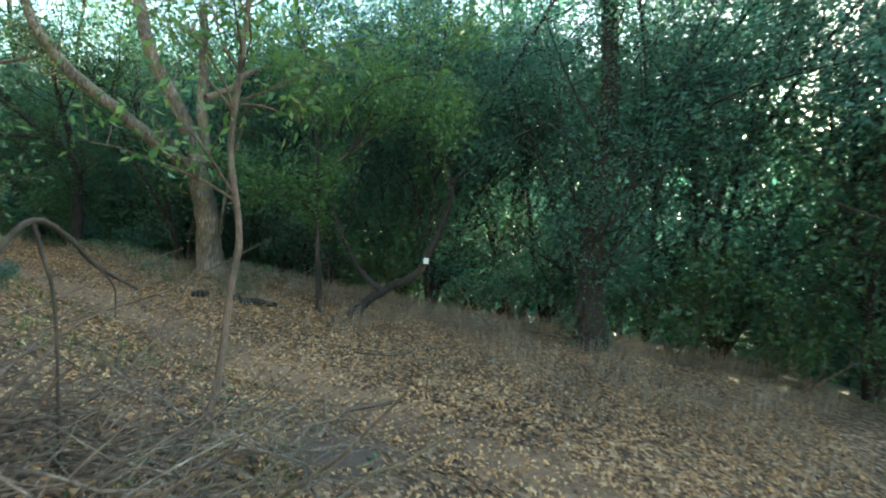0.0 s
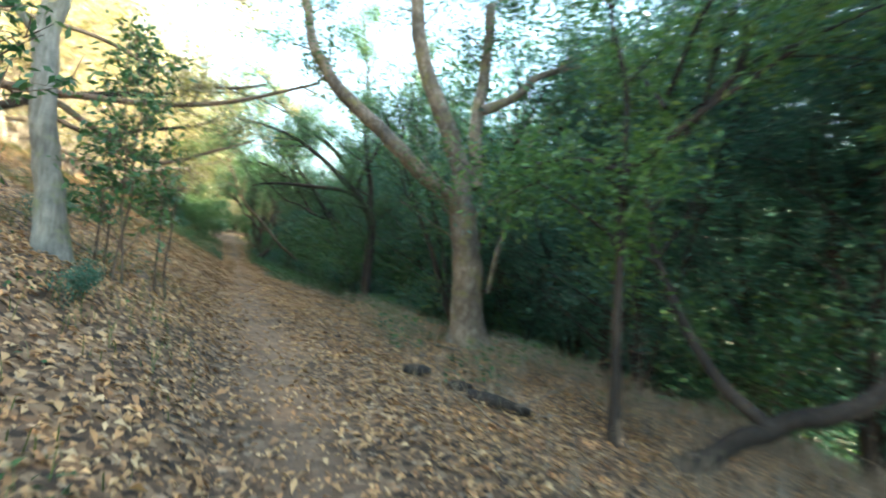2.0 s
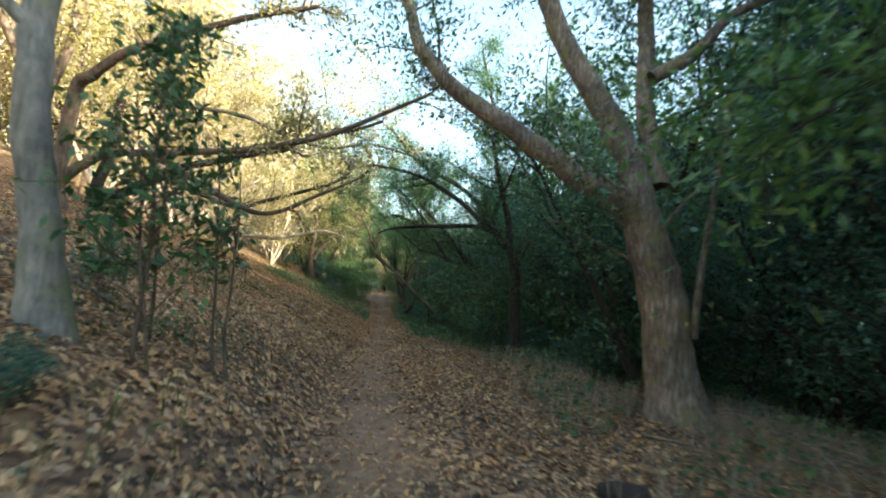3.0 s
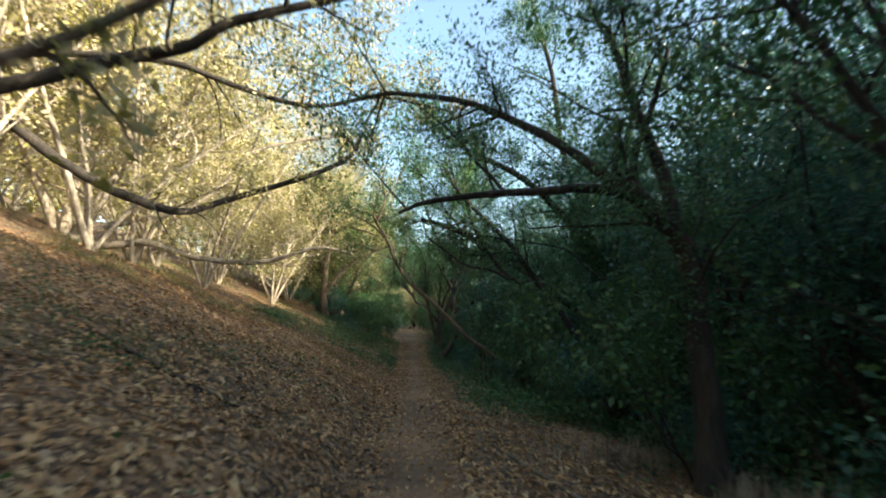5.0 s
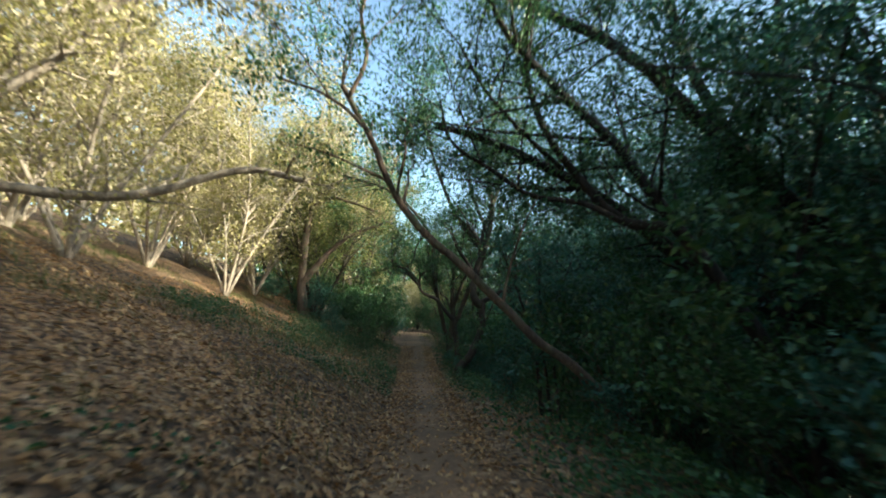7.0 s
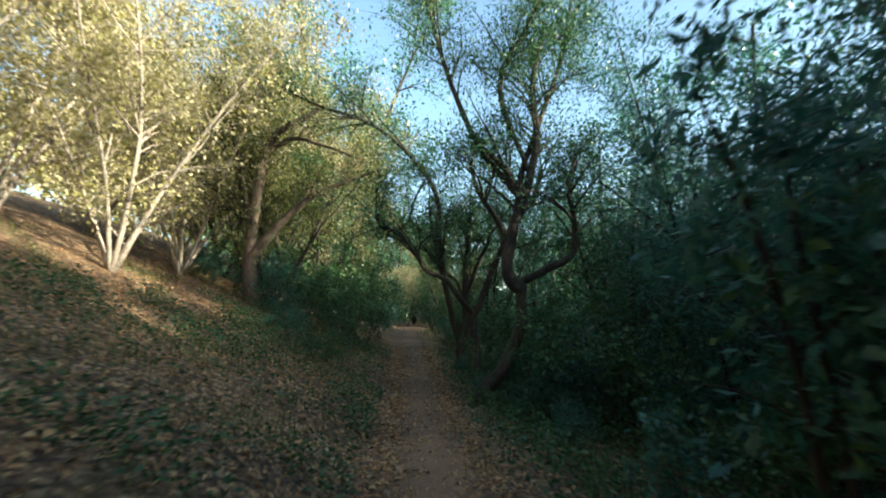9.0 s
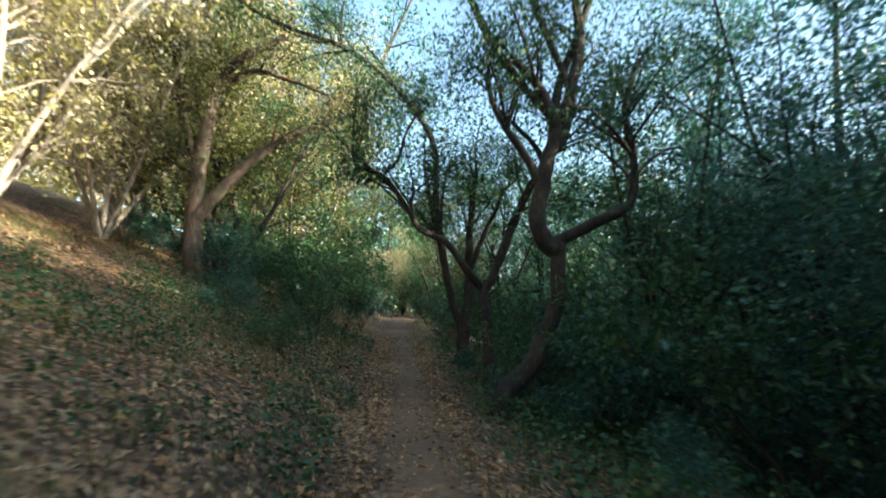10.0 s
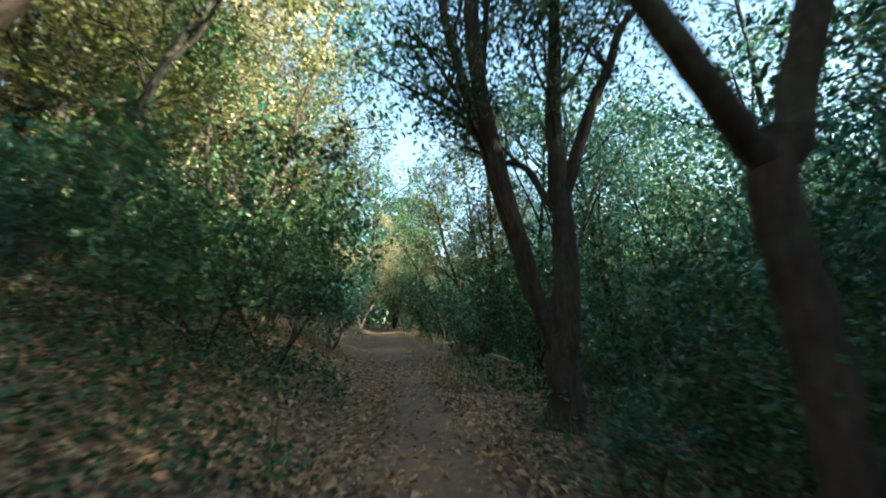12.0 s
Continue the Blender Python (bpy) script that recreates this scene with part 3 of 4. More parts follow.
tree("oak_tree", [
    [(1.49, 25.85, 0.36, 0.090), (1.44, 25.85, 0.76, 0.089), (1.41, 25.85, 1.22, 0.084), (1.48, 25.85, 1.44, 0.082)],
    [(1.39, 25.85, 1.32, 0.065), (1.10, 25.78, 1.63, 0.057), (0.84, 25.73, 1.98, 0.052), (0.42, 25.67, 2.16, 0.046), (0.24, 25.61, 2.43, 0.039), (-0.14, 25.55, 2.90, 0.034), (-0.54, 25.50, 3.06, 0.028), (-0.59, 25.43, 3.52, 0.023)],
    [(-0.11, 25.54, 2.98, 0.031), (0.08, 25.54, 3.20, 0.027), (0.16, 25.54, 3.56, 0.022), (0.37, 25.54, 3.98, 0.017)],
    [(0.30, 25.64, 2.31, 0.041), (0.28, 25.64, 2.56, 0.034), (0.32, 25.64, 2.72, 0.025)],
    [(1.50, 25.85, 1.38, 0.073), (1.76, 25.89, 2.04, 0.069), (2.07, 25.93, 2.75, 0.066), (2.42, 25.97, 3.34, 0.061), (2.78, 26.01, 3.82, 0.056), (2.98, 26.05, 4.53, 0.050)],
    [(2.41, 25.95, 3.36, 0.052), (2.22, 25.88, 3.67, 0.043), (1.87, 25.81, 3.96, 0.035), (1.56, 25.74, 4.20, 0.028)],
    [(1.73, 25.85, 2.26, 0.026), (2.08, 25.85, 2.58, 0.021), (2.43, 25.85, 2.70, 0.015), (2.75, 25.85, 2.79, 0.009)],
], 210, BARK_OAK, LEAF_OAK, "old twisted oak with forked crooked limbs beside the trail", start=0.42, per_metre=6.0, reach=1.5, up=0.55, leaves=52, subs=6, size=0.066, spread=0.24, bare_below=2.5)
tree("oak_tree", [
    [(1.38, 24.40, -0.01, 0.123), (1.62, 24.40, 0.23, 0.116), (1.88, 24.40, 0.63, 0.105), (2.06, 24.40, 1.20, 0.097), (2.08, 24.40, 1.80, 0.088)],
    [(2.07, 24.40, 1.71, 0.123), (1.81, 24.40, 1.98, 0.111), (1.94, 24.40, 2.64, 0.100), (2.14, 24.40, 3.30, 0.089), (2.28, 24.40, 3.80, 0.078), (2.42, 24.40, 4.57, 0.066), (2.39, 24.40, 5.72, 0.054), (2.65, 24.40, 6.90, 0.041)],
    [(1.88, 24.40, 2.52, 0.063), (1.64, 24.47, 3.01, 0.053), (1.32, 24.53, 3.52, 0.043), (1.20, 24.60, 4.07, 0.034)],
    [(2.11, 24.40, 3.30, 0.078), (1.87, 24.40, 3.83, 0.063), (1.54, 24.40, 4.19, 0.047)],
    [(2.01, 24.40, 1.80, 0.079), (2.51, 24.36, 2.06, 0.071), (2.98, 24.32, 2.33, 0.063), (3.03, 24.28, 2.86, 0.054), (2.94, 24.24, 3.54, 0.046), (3.08, 24.20, 4.13, 0.037)],
    [(2.14, 24.40, 3.30, 0.057), (1.38, 24.60, 4.37, 0.060), (0.94, 24.80, 5.55, 0.049), (0.56, 25.00, 6.94, 0.039), (0.25, 25.20, 8.45, 0.025)],
    [(1.94, 24.40, 2.64, 0.057), (2.18, 24.50, 3.98, 0.059), (2.62, 24.60, 5.13, 0.049), (3.09, 24.70, 6.47, 0.038), (3.39, 24.80, 7.90, 0.025)],
    [(2.28, 24.40, 3.80, 0.049), (1.72, 24.40, 5.55, 0.052), (2.34, 24.50, 6.89, 0.039), (2.82, 24.60, 8.34, 0.025)],
], 211, BARK_OAK, LEAF_OAK, "old leaning oak with a bent dark trunk beside the trail", start=0.42, per_metre=6.0, reach=1.5, up=0.55, leaves=52, subs=6, size=0.066, spread=0.24, bare_below=2.5)
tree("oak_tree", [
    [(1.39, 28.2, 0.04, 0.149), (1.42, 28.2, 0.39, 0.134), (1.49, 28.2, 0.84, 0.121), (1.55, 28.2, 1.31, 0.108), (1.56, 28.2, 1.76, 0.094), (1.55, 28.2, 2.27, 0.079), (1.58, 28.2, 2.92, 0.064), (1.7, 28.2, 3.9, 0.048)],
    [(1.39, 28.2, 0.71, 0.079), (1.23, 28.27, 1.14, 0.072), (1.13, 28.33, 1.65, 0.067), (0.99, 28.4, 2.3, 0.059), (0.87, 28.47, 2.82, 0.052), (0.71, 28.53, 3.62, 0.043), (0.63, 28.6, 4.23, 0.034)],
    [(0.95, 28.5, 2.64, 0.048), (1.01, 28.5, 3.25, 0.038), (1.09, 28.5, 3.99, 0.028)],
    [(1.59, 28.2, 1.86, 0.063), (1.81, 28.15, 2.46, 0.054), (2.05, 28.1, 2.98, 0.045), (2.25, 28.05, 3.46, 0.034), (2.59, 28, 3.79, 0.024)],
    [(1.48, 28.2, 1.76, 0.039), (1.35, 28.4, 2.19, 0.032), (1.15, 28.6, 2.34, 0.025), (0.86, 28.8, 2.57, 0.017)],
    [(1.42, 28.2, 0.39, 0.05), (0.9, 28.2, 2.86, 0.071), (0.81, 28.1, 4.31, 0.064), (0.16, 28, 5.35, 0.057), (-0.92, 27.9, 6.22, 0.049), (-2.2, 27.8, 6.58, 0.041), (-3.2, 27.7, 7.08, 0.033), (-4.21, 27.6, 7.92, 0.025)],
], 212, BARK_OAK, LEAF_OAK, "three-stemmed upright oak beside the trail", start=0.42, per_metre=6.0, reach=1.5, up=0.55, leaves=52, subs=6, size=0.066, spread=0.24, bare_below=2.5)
tree("tree", [
    [(-3.93, 28.6, 2.03, 0.178), (-4.02, 28.6, 3.05, 0.152), (-3.89, 28.6, 4.75, 0.129), (-3.58, 28.6, 5.99, 0.103), (-2.44, 28.6, 6.87, 0.076)],
    [(-3.93, 28.6, 2.84, 0.13), (-3.04, 28.5, 3.88, 0.099), (-2.26, 28.4, 4.5, 0.068), (-0.86, 28.3, 5.05, 0.036)],
    [(-3.95, 28.6, 3.67, 0.081), (-4.35, 28.6, 4.95, 0.062), (-4.58, 28.6, 6.4, 0.042)],
    [(-3.71, 28.6, 5.65, 0.073), (-3.02, 28.6, 6.02, 0.058), (-2.17, 28.6, 5.83, 0.042), (-1.32, 28.6, 5.53, 0.027)],
], 213, BARK_BROWN, LEAF_SUN, "grey forked tree on the sunlit bank", start=0.35, per_metre=3.6, reach=1.1, leaves=14)
tree("leaning_tree", [
    [(3.10, 0.71, -0.15, 0.090), (3.35, 0.46, 0.11, 0.083), (3.60, 0.25, 0.34, 0.076), (3.90, -0.08, 0.59, 0.071), (4.10, -0.22, 0.92, 0.068), (4.35, -0.33, 1.56, 0.061), (4.50, -0.41, 2.16, 0.056), (4.60, -0.19, 2.62, 0.051), (4.70, 0.21, 3.52, 0.044), (4.80, 0.64, 4.91, 0.033)],
    [(3.50, 0.30, 0.27, 0.064), (3.50, 0.70, 0.50, 0.053), (3.50, 1.12, 0.89, 0.048), (3.45, 1.48, 1.45, 0.041), (3.40, 1.69, 2.04, 0.033), (3.50, 2.00, 2.70, 0.022)],
    [(4.55, -0.30, 2.40, 0.038), (4.90, -0.90, 3.10, 0.030), (5.10, -1.60, 3.60, 0.021), (5.20, -2.30, 3.90, 0.013)],
], 214, BARK_DARK, LEAF_BLUE, "dark trunk leaning out from the gully edge", start=0.5, per_metre=3.0, reach=1.6, subs=7, leaves=44, size=0.06, spread=0.2)
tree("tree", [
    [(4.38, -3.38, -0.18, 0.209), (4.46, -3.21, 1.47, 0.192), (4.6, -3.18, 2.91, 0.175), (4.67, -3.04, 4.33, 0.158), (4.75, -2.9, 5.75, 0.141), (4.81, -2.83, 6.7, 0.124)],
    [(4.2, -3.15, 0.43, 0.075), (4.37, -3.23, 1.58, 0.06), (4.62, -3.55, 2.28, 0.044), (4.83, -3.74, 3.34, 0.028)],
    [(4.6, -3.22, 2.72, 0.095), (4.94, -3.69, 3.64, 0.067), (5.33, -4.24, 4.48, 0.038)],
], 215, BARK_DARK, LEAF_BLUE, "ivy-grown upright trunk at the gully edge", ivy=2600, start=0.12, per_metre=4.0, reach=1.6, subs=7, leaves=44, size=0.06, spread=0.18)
tree("sapling", [
    [(-1.74, -1.86, 0.09, 0.030), (-1.62, -1.85, 0.55, 0.028), (-1.51, -1.78, 1.14, 0.026), (-1.41, -1.72, 1.62, 0.024), (-1.37, -1.52, 2.24, 0.022), (-1.26, -1.43, 2.94, 0.019), (-1.17, -1.35, 3.45, 0.017), (-1.10, -1.25, 3.84, 0.014)],
    [(-1.25, -1.42, 2.62, 0.013), (-1.15, -1.61, 2.62, 0.009), (-1.03, -1.85, 2.54, 0.006)],
    [(-1.24, -1.43, 2.65, 0.011), (-1.20, -1.71, 2.74, 0.009), (-1.13, -2.03, 2.88, 0.006)],
], 216, BARK_BROWN, LEAF_FRESH, "slender leaning sapling on the bank", start=0.45, per_metre=8.0, reach=1.2, subs=5, leaves=15, size=0.09, width=0.36, spread=0.14)
tree("thin_tree", [
    [(2.70, 1.06, -0.05, 0.049), (2.63, 1.16, 0.97, 0.042), (2.58, 1.28, 2.24, 0.036)],
    [(2.58, 1.28, 2.23, 0.045), (2.83, 1.09, 2.56, 0.036), (3.21, 0.81, 3.14, 0.026), (3.37, 0.73, 3.90, 0.018)],
    [(2.74, 1.04, 2.49, 0.026), (2.95, 0.72, 2.86, 0.020), (3.38, 0.21, 3.41, 0.015), (3.72, -0.21, 3.67, 0.010)],
    [(2.58, 1.28, 2.24, 0.031), (2.54, 1.34, 2.97, 0.022), (2.37, 1.51, 3.76, 0.014)],
    [(2.57, 1.28, 2.25, 0.031), (2.21, 1.57, 2.33, 0.022), (1.89, 1.81, 2.20, 0.014)],
    [(2.94, 1.00, 2.60, 0.026), (3.40, 0.90, 3.30, 0.022), (4.00, 0.70, 3.70, 0.017), (4.70, 0.60, 3.90, 0.012)],
    [(2.90, 1.20, 2.90, 0.026), (3.30, 1.90, 3.50, 0.021), (4.00, 2.60, 3.90, 0.016), (4.80, 3.10, 4.10, 0.011)],
    [(2.90, 1.20, 3.00, 0.023), (2.60, 0.60, 3.60, 0.018), (2.50, -0.20, 3.90, 0.013), (2.70, -1.00, 4.00, 0.009)],
], 217, BARK_DARK, LEAF_FRESH, "thin upright stem with forking branches and a low leafy crown", start=0.42, per_metre=4.0, reach=1.2, subs=7, leaves=42, size=0.085, width=0.36, spread=0.2)
tree("tree", [
    [(10.68, 0.34, 2.87, 0.232), (10.7, 0.67, 4.62, 0.201), (10.46, 1.49, 6.5, 0.169), (10.16, 2.29, 7.66, 0.138), (10.16, 2.56, 9.06, 0.107)],
    [(10.5, 1.38, 6.33, 0.143), (10.72, 1.3, 7.96, 0.112), (10.89, 1.26, 9.4, 0.08)],
    [(10.7, 1.22, 7.43, 0.071), (11.27, 0.28, 8.09, 0.054), (11.8, -0.55, 8.91, 0.036)],
], 218, BARK_DARK, LEAF_BLUE, "dark forked tree down in the gully", start=0.6, per_metre=1.0, reach=0.8, leaves=10)
tree("stem_clump", [
    [(6.87, 16.6, 0.98, 0.123), (4.65, 16.6, 3.1, 0.102), (2.89, 16.6, 4.82, 0.081), (1.2, 16.6, 5.69, 0.061), (0.12, 16.6, 6.83, 0.04)],
    [(6.16, 17, 0.93, 0.105), (4.19, 17, 1.65, 0.088), (2.44, 17, 2.98, 0.072), (0.95, 17, 3.69, 0.056), (0.33, 17, 3.85, 0.041)],
    [(7.19, 17.4, 1.19, 0.118), (5.55, 17.4, 3.02, 0.1), (4.33, 17.4, 5.33, 0.081), (3.97, 17.4, 8.19, 0.063), (3.4, 17.4, 10.63, 0.044)],
    [(6.9, 17.8, 1.16, 0.121), (6.35, 17.8, 3.34, 0.096), (6.35, 17.8, 6.28, 0.071), (6.6, 17.8, 9.11, 0.046)],
], 219, BARK_DARK, LEAF_OAK, "clump of dark stems leaning towards the trail", start=0.34, per_metre=4.5, reach=1.5, leaves=75, subs=7, size=0.068, spread=0.2)

# ---- woodland trees, repeated ----
def keep_clear(x, y, gap):
    """True where nothing solid may stand: the trail and the way walked down to it."""
    if abs(x) < gap and y > -9:
        return True
    return y < 1 and -5.5 < x < 1.5 and y > -8


LATE = []       # bushes that close the far end of the trail
protos = []
for i, (h, stems, lean, rad, bk, lf, size) in enumerate([
        (10.0, 3, (-0.22, 0), 0.12, BARK_DARK, LEAF_OAK, 0.14),
        (11.5, 2, (-0.08, -0.1), 0.15, BARK_DARK, LEAF_BLUE, 0.155),
        (8.5, 3, (0.0, 0.1), 0.10, BARK_OAK, LEAF_OAK, 0.13),
        (12.5, 2, (0.05, 0), 0.16, BARK_OAK, LEAF_BLUE, 0.16)]):
    t = tree("woodland_tree", sprout(40 + i, h, stems, lean, 0.25, rad, 3), 60 + i, bk, lf,
             "dark many-stemmed woodland tree with dense small green leaves", rooted=False, group="woodland trees", sides=7,
             per_metre=2.0, reach=2.0, subs=5, leaves=16 if stems < 3 else 12, size=size * 1.06, width=0.5, spread=0.32, start=0.14, coarse=True)
    protos.append(t)
rng = random.Random(5)


def stand(proto, x, y, scale, turn, sink=0.1):
    m = Matrix.Translation((x, y, gz(x, y) - sink)) @ Matrix.Rotation(turn, 4, "Z") @ Matrix.Scale(scale, 4)
    return copy_thing(proto, m)


def under_light(kind, x, y, scale):
    """Trees on the gully side stay low enough for the low sun to reach the upper bank."""
    h = (10.0, 11.5, 8.5, 12.5)[kind] * 1.12
    return min(scale, (7.2 + (x - 6) * 0.36 - gz(x, y)) / h) if x > 2 else scale


spots = []
tries = 0
while len(spots) < 36 and tries < 6000:
    tries += 1
    x, y = rng.uniform(5.2, 13), rng.uniform(-18, 50)
    if any((x - a) ** 2 + (y - b) ** 2 < 5.5 for a, b in spots) or (y > 16.5 and x < 8.5) or (-8 < y < 6 and x < 9):
        continue
    spots.append((x, y))
for n, (x, y) in enumerate(spots):
    stand(protos[n % 4], x, y, under_light(n % 4, x, y, rng.uniform(0.85, 1.15)), rng.uniform(-0.5, 0.5) + (math.pi if n % 3 == 0 else 0))
# trees whose crowns lean out over the trail; the last three are added to block sun patches
for n, (x, y, s) in enumerate(((4.6, 7.6, 0.8), (7.4, 19.0, 0.8), (6.2, 30.5, 0.7), (7.5, -8.0, 0.9), (9.6, 3.5, 0.9), (11.5, 6.5, 1.0), (10, 10, 1.1), (7.6, 7.2, 1.1), (8.2, 12.6, 1.1), (9.2, 15.6, 1.1))):
    stand(protos[(0, 2, 1, 3)[n % 4]], x, y, under_light((0, 2, 1, 3)[n % 4], x, y, s), rng.uniform(-0.4, 0.4))
# trees that close the trail ahead; the two behind are unseen and add shade
for n, (x, y, s) in enumerate(((-3.6, 39, 1.1), (2.9, 37.5, 0.55), (0.6, 49, 0.75), (-2.2, 45, 0.65), (3.4, 44, 0.7), (-5.8, 35, 0.55), (-4.4, 31.6, 0.5), (5.2, 17.8, 0.78),
                               (-6.5, 40.5, 0.7), (-2.8, 34.6, 1.2), (3.0, 33.5, 0.82), (5.6, 22.4, 0.85), (5.0, 26.6, 0.72), (5.6, 35, 0.8), (2.2, 41, 0.7), (2.5, -13, 1.0), (3.8, -9, 0.9), (-0.8, 54, 0.9), (4.0, 52, 0.9), (-5, 51, 0.8))):
    stand(protos[(n * 3 + 2) % 4], x, y, under_light((n * 3 + 2) % 4, x, y, s), rng.uniform(0, 6))
for i, t in enumerate(protos):      # the first of each kind stands at the foot of the gully
    t.location = (13 + i * 3.2, 20 + i * 5, gz(13 + i * 3.2, 20 + i * 5) - 0.1)

for x, y, s in ((-1.4, 48, 1.2), (1.8, 47, 1.1), (0.2, 45.5, 0.9), (-0.6, 50, 1.5), (3.2, 49, 1.2), (-3.2, 49, 1.3)):
    LATE.append((x, y, s))

fine = tree("bay_tree", sprout(47, 8.5, 4, (-0.12, 0.0), 0.32, 0.08, 3), 67, BARK_DARK, LEAF_BLUE, "bay tree with dense fine blue-green leaves", rooted=False,
            group="bay trees", sides=7, per_metre=2.8, reach=1.6, subs=7, leaves=24, size=0.088, width=0.36, spread=0.24, start=0.06, coarse=True)
for x, y, s, a in ((7.4, 2.4, 1.15, 0.2), (6.6, 5.2, 0.95, -0.3), (6.9, -5.4, 1.05, 0.4), (6.0, 0.6, 0.85, 1.9), (5.9, -3.0, 0.85, 2.6), (6.3, -7.6, 1.05, 1.1), (5.4, 3.2, 0.75, 3.1), (8.0, -4.0, 1.0, 5.2), (8.6, 0.6, 1.0, 0.9),
                   # bays from (7.6, 5.0) on are added to stop sun leaking onto the bank
                   (5.6, 10.6, 0.7, 2.0), (6.2, 14.2, 0.75, 0.9), (7.6, 5.0, 0.8, 2.2), (8.2, 7.4, 0.85, 4.4), (6.9, 8.8, 0.75, 0.5), (8.8, 2.8, 0.9, 3.6), (7.8, 11.6, 0.8, 5.5), (8.8, 14.0, 1.0, 1.6), (7.4, 16.2, 0.92, 2.9), (8.6, 9.8, 0.85, 0.1),
                   (5.6, 20.6, 0.72, 0.3), (6.4, 24.2, 0.95, 1.4), (7.4, 27.6, 0.95, 2.2), (7.4, 22.4, 0.85, 5.0), (6.8, 18.0, 0.88, 1.0), (8.4, 31.6, 0.85, 0.2)):
    stand(fine, x, y, s, a)
fine.location = (7.4, -1.8, gz(7.4, -1.8) - 0.1)

oak = tree("live_oak", sprout(52, 6.0, 3, (0.1, 0.0), 0.42, 0.10, 3), 72, BARK_OAK, LEAF_OLIVE_SUN, "spreading live oak with a dense olive green crown, warmed in colour as in sun", rooted=False,
           group="live oaks", sides=8, per_metre=3.0, reach=1.4, subs=7, leaves=24, size=0.085, width=0.5, spread=0.22, start=0.2, coarse=True)
for x, y, s, a in ((-4.6, 30.8, 1.0, 1.2), (-2.9, 34.0, 0.95, 2.7), (-2.0, 38.5, 1.0, 4.0), (-6.2, 33.0, 1.05, 5.2), (2.6, 36.5, 0.9, 0.8)):
    stand(oak, x, y, s, a)
oak.location = (-3.7, 29.6, gz(-3.7, 29.6) - 0.1)

# sunlit thin trees up the bank
sun_protos = []
for i in range(3):
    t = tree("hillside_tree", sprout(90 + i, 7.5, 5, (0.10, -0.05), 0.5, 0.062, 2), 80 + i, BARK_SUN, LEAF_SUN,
             "twiggy many-stemmed tree, bark and sparse yellow-green leaves tinted pale as in sunlight", rooted=False, group="hillside trees", sides=8,
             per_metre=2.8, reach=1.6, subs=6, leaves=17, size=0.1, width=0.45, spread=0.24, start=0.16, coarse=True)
    sun_protos.append(t)
spots = [(-7.4, 19.8), (-7.6, 25.0), (-9.2, 14.4), (-8.6, 10.0), (-6.2, 15.0), (-5.6, 25.6), (-7.0, 5.8), (-10.5, 17.0), (-11, 22), (-8.5, 29.5), (-12, 26), (-7.2, 34), (-9.5, 37), (-12.0, 12), (-14, 18), (-15, 24),
         (-11, 7.5), (-10, 2.0), (-14, 3), (-15, 9), (-6, 43), (-14, 31), (-11, -4), (-18, 14), (-19, 28), (-9, 45), (-13, 40), (-5.6, 18.8), (-6.4, 16.8), (-6.8, 12.4), (-5.7, 28.6), (-6.6, 31.0), (-5.0, 34.4)]
for n, (x, y) in enumerate(spots):
    stand(sun_protos[n % 3], x, y, rng.uniform(0.85, 1.2), rng.uniform(0, 6))
for i, t in enumerate(sun_protos):
    t.location = (-19 - i * 2, 20 + i * 6, gz(-19 - i * 2, 20 + i * 6) - 0.1)

# ---- shrubs ----
shrub_protos = []
for i, (bk, lf, h) in enumerate(((BARK_BROWN, LEAF_BLUE, 1.3), (BARK_BROWN, LEAF_OAK, 1.6), (BARK_DARK, LEAF_OAK, 2.2))):
    t = tree("shrub", sprout(120 + i, h, 4, (0, 0), 0.6, 0.018, 1), 140 + i, bk, lf, "leafy green understorey shrub on thin stems", "shrub",
             rooted=False, group="shrubs", sides=5, per_metre=2.6, reach=0.6, subs=4, leaves=13, size=0.085, width=0.5, spread=0.14, start=0.08, coarse=True)
    shrub_protos.append(t)
for n in range(70):
    x, y = rng.uniform(2.6, 9), rng.uniform(-9, 46)
    if keep_clear(x, y, 2.3) or (y < 7 and x < 6.2):
        continue
    stand(shrub_protos[n % 3], x, y, rng.uniform(0.7, 1.3), rng.uniform(0, 6), 0.05)
for n in range(34):
    x, y = rng.uniform(-6.0, -1.2), rng.uniform(21.5, 46)
    if y < 28 and x > -5.6:
        continue
    stand(shrub_protos[n % 3], x, y, rng.uniform(0.6, 1.1), rng.uniform(0, 6), 0.05)
for n, (x, y, s) in enumerate(LATE):
    stand(shrub_protos[n % 3], x, y, s * 1.3, n * 1.1, 0.05)
# yellow-leaved trees whose colour gives the sunlit glow at the trail's end
for x, y, s in ((-0.9, 44.5, 0.55), (1.0, 46, 0.5)):
    stand(sun_protos[0], x, y, s, 1.0)
for n, (x, y, s) in enumerate(((1.85, 23.7, 0.5), (2.4, 24.2, 0.65), (1.45, 27.0, 0.4), (2.0, 26.2, 0.6), (2.1, 21.8, 0.45))):
    stand(shrub_protos[n % 2], x, y, s, n * 2.1, 0.05)
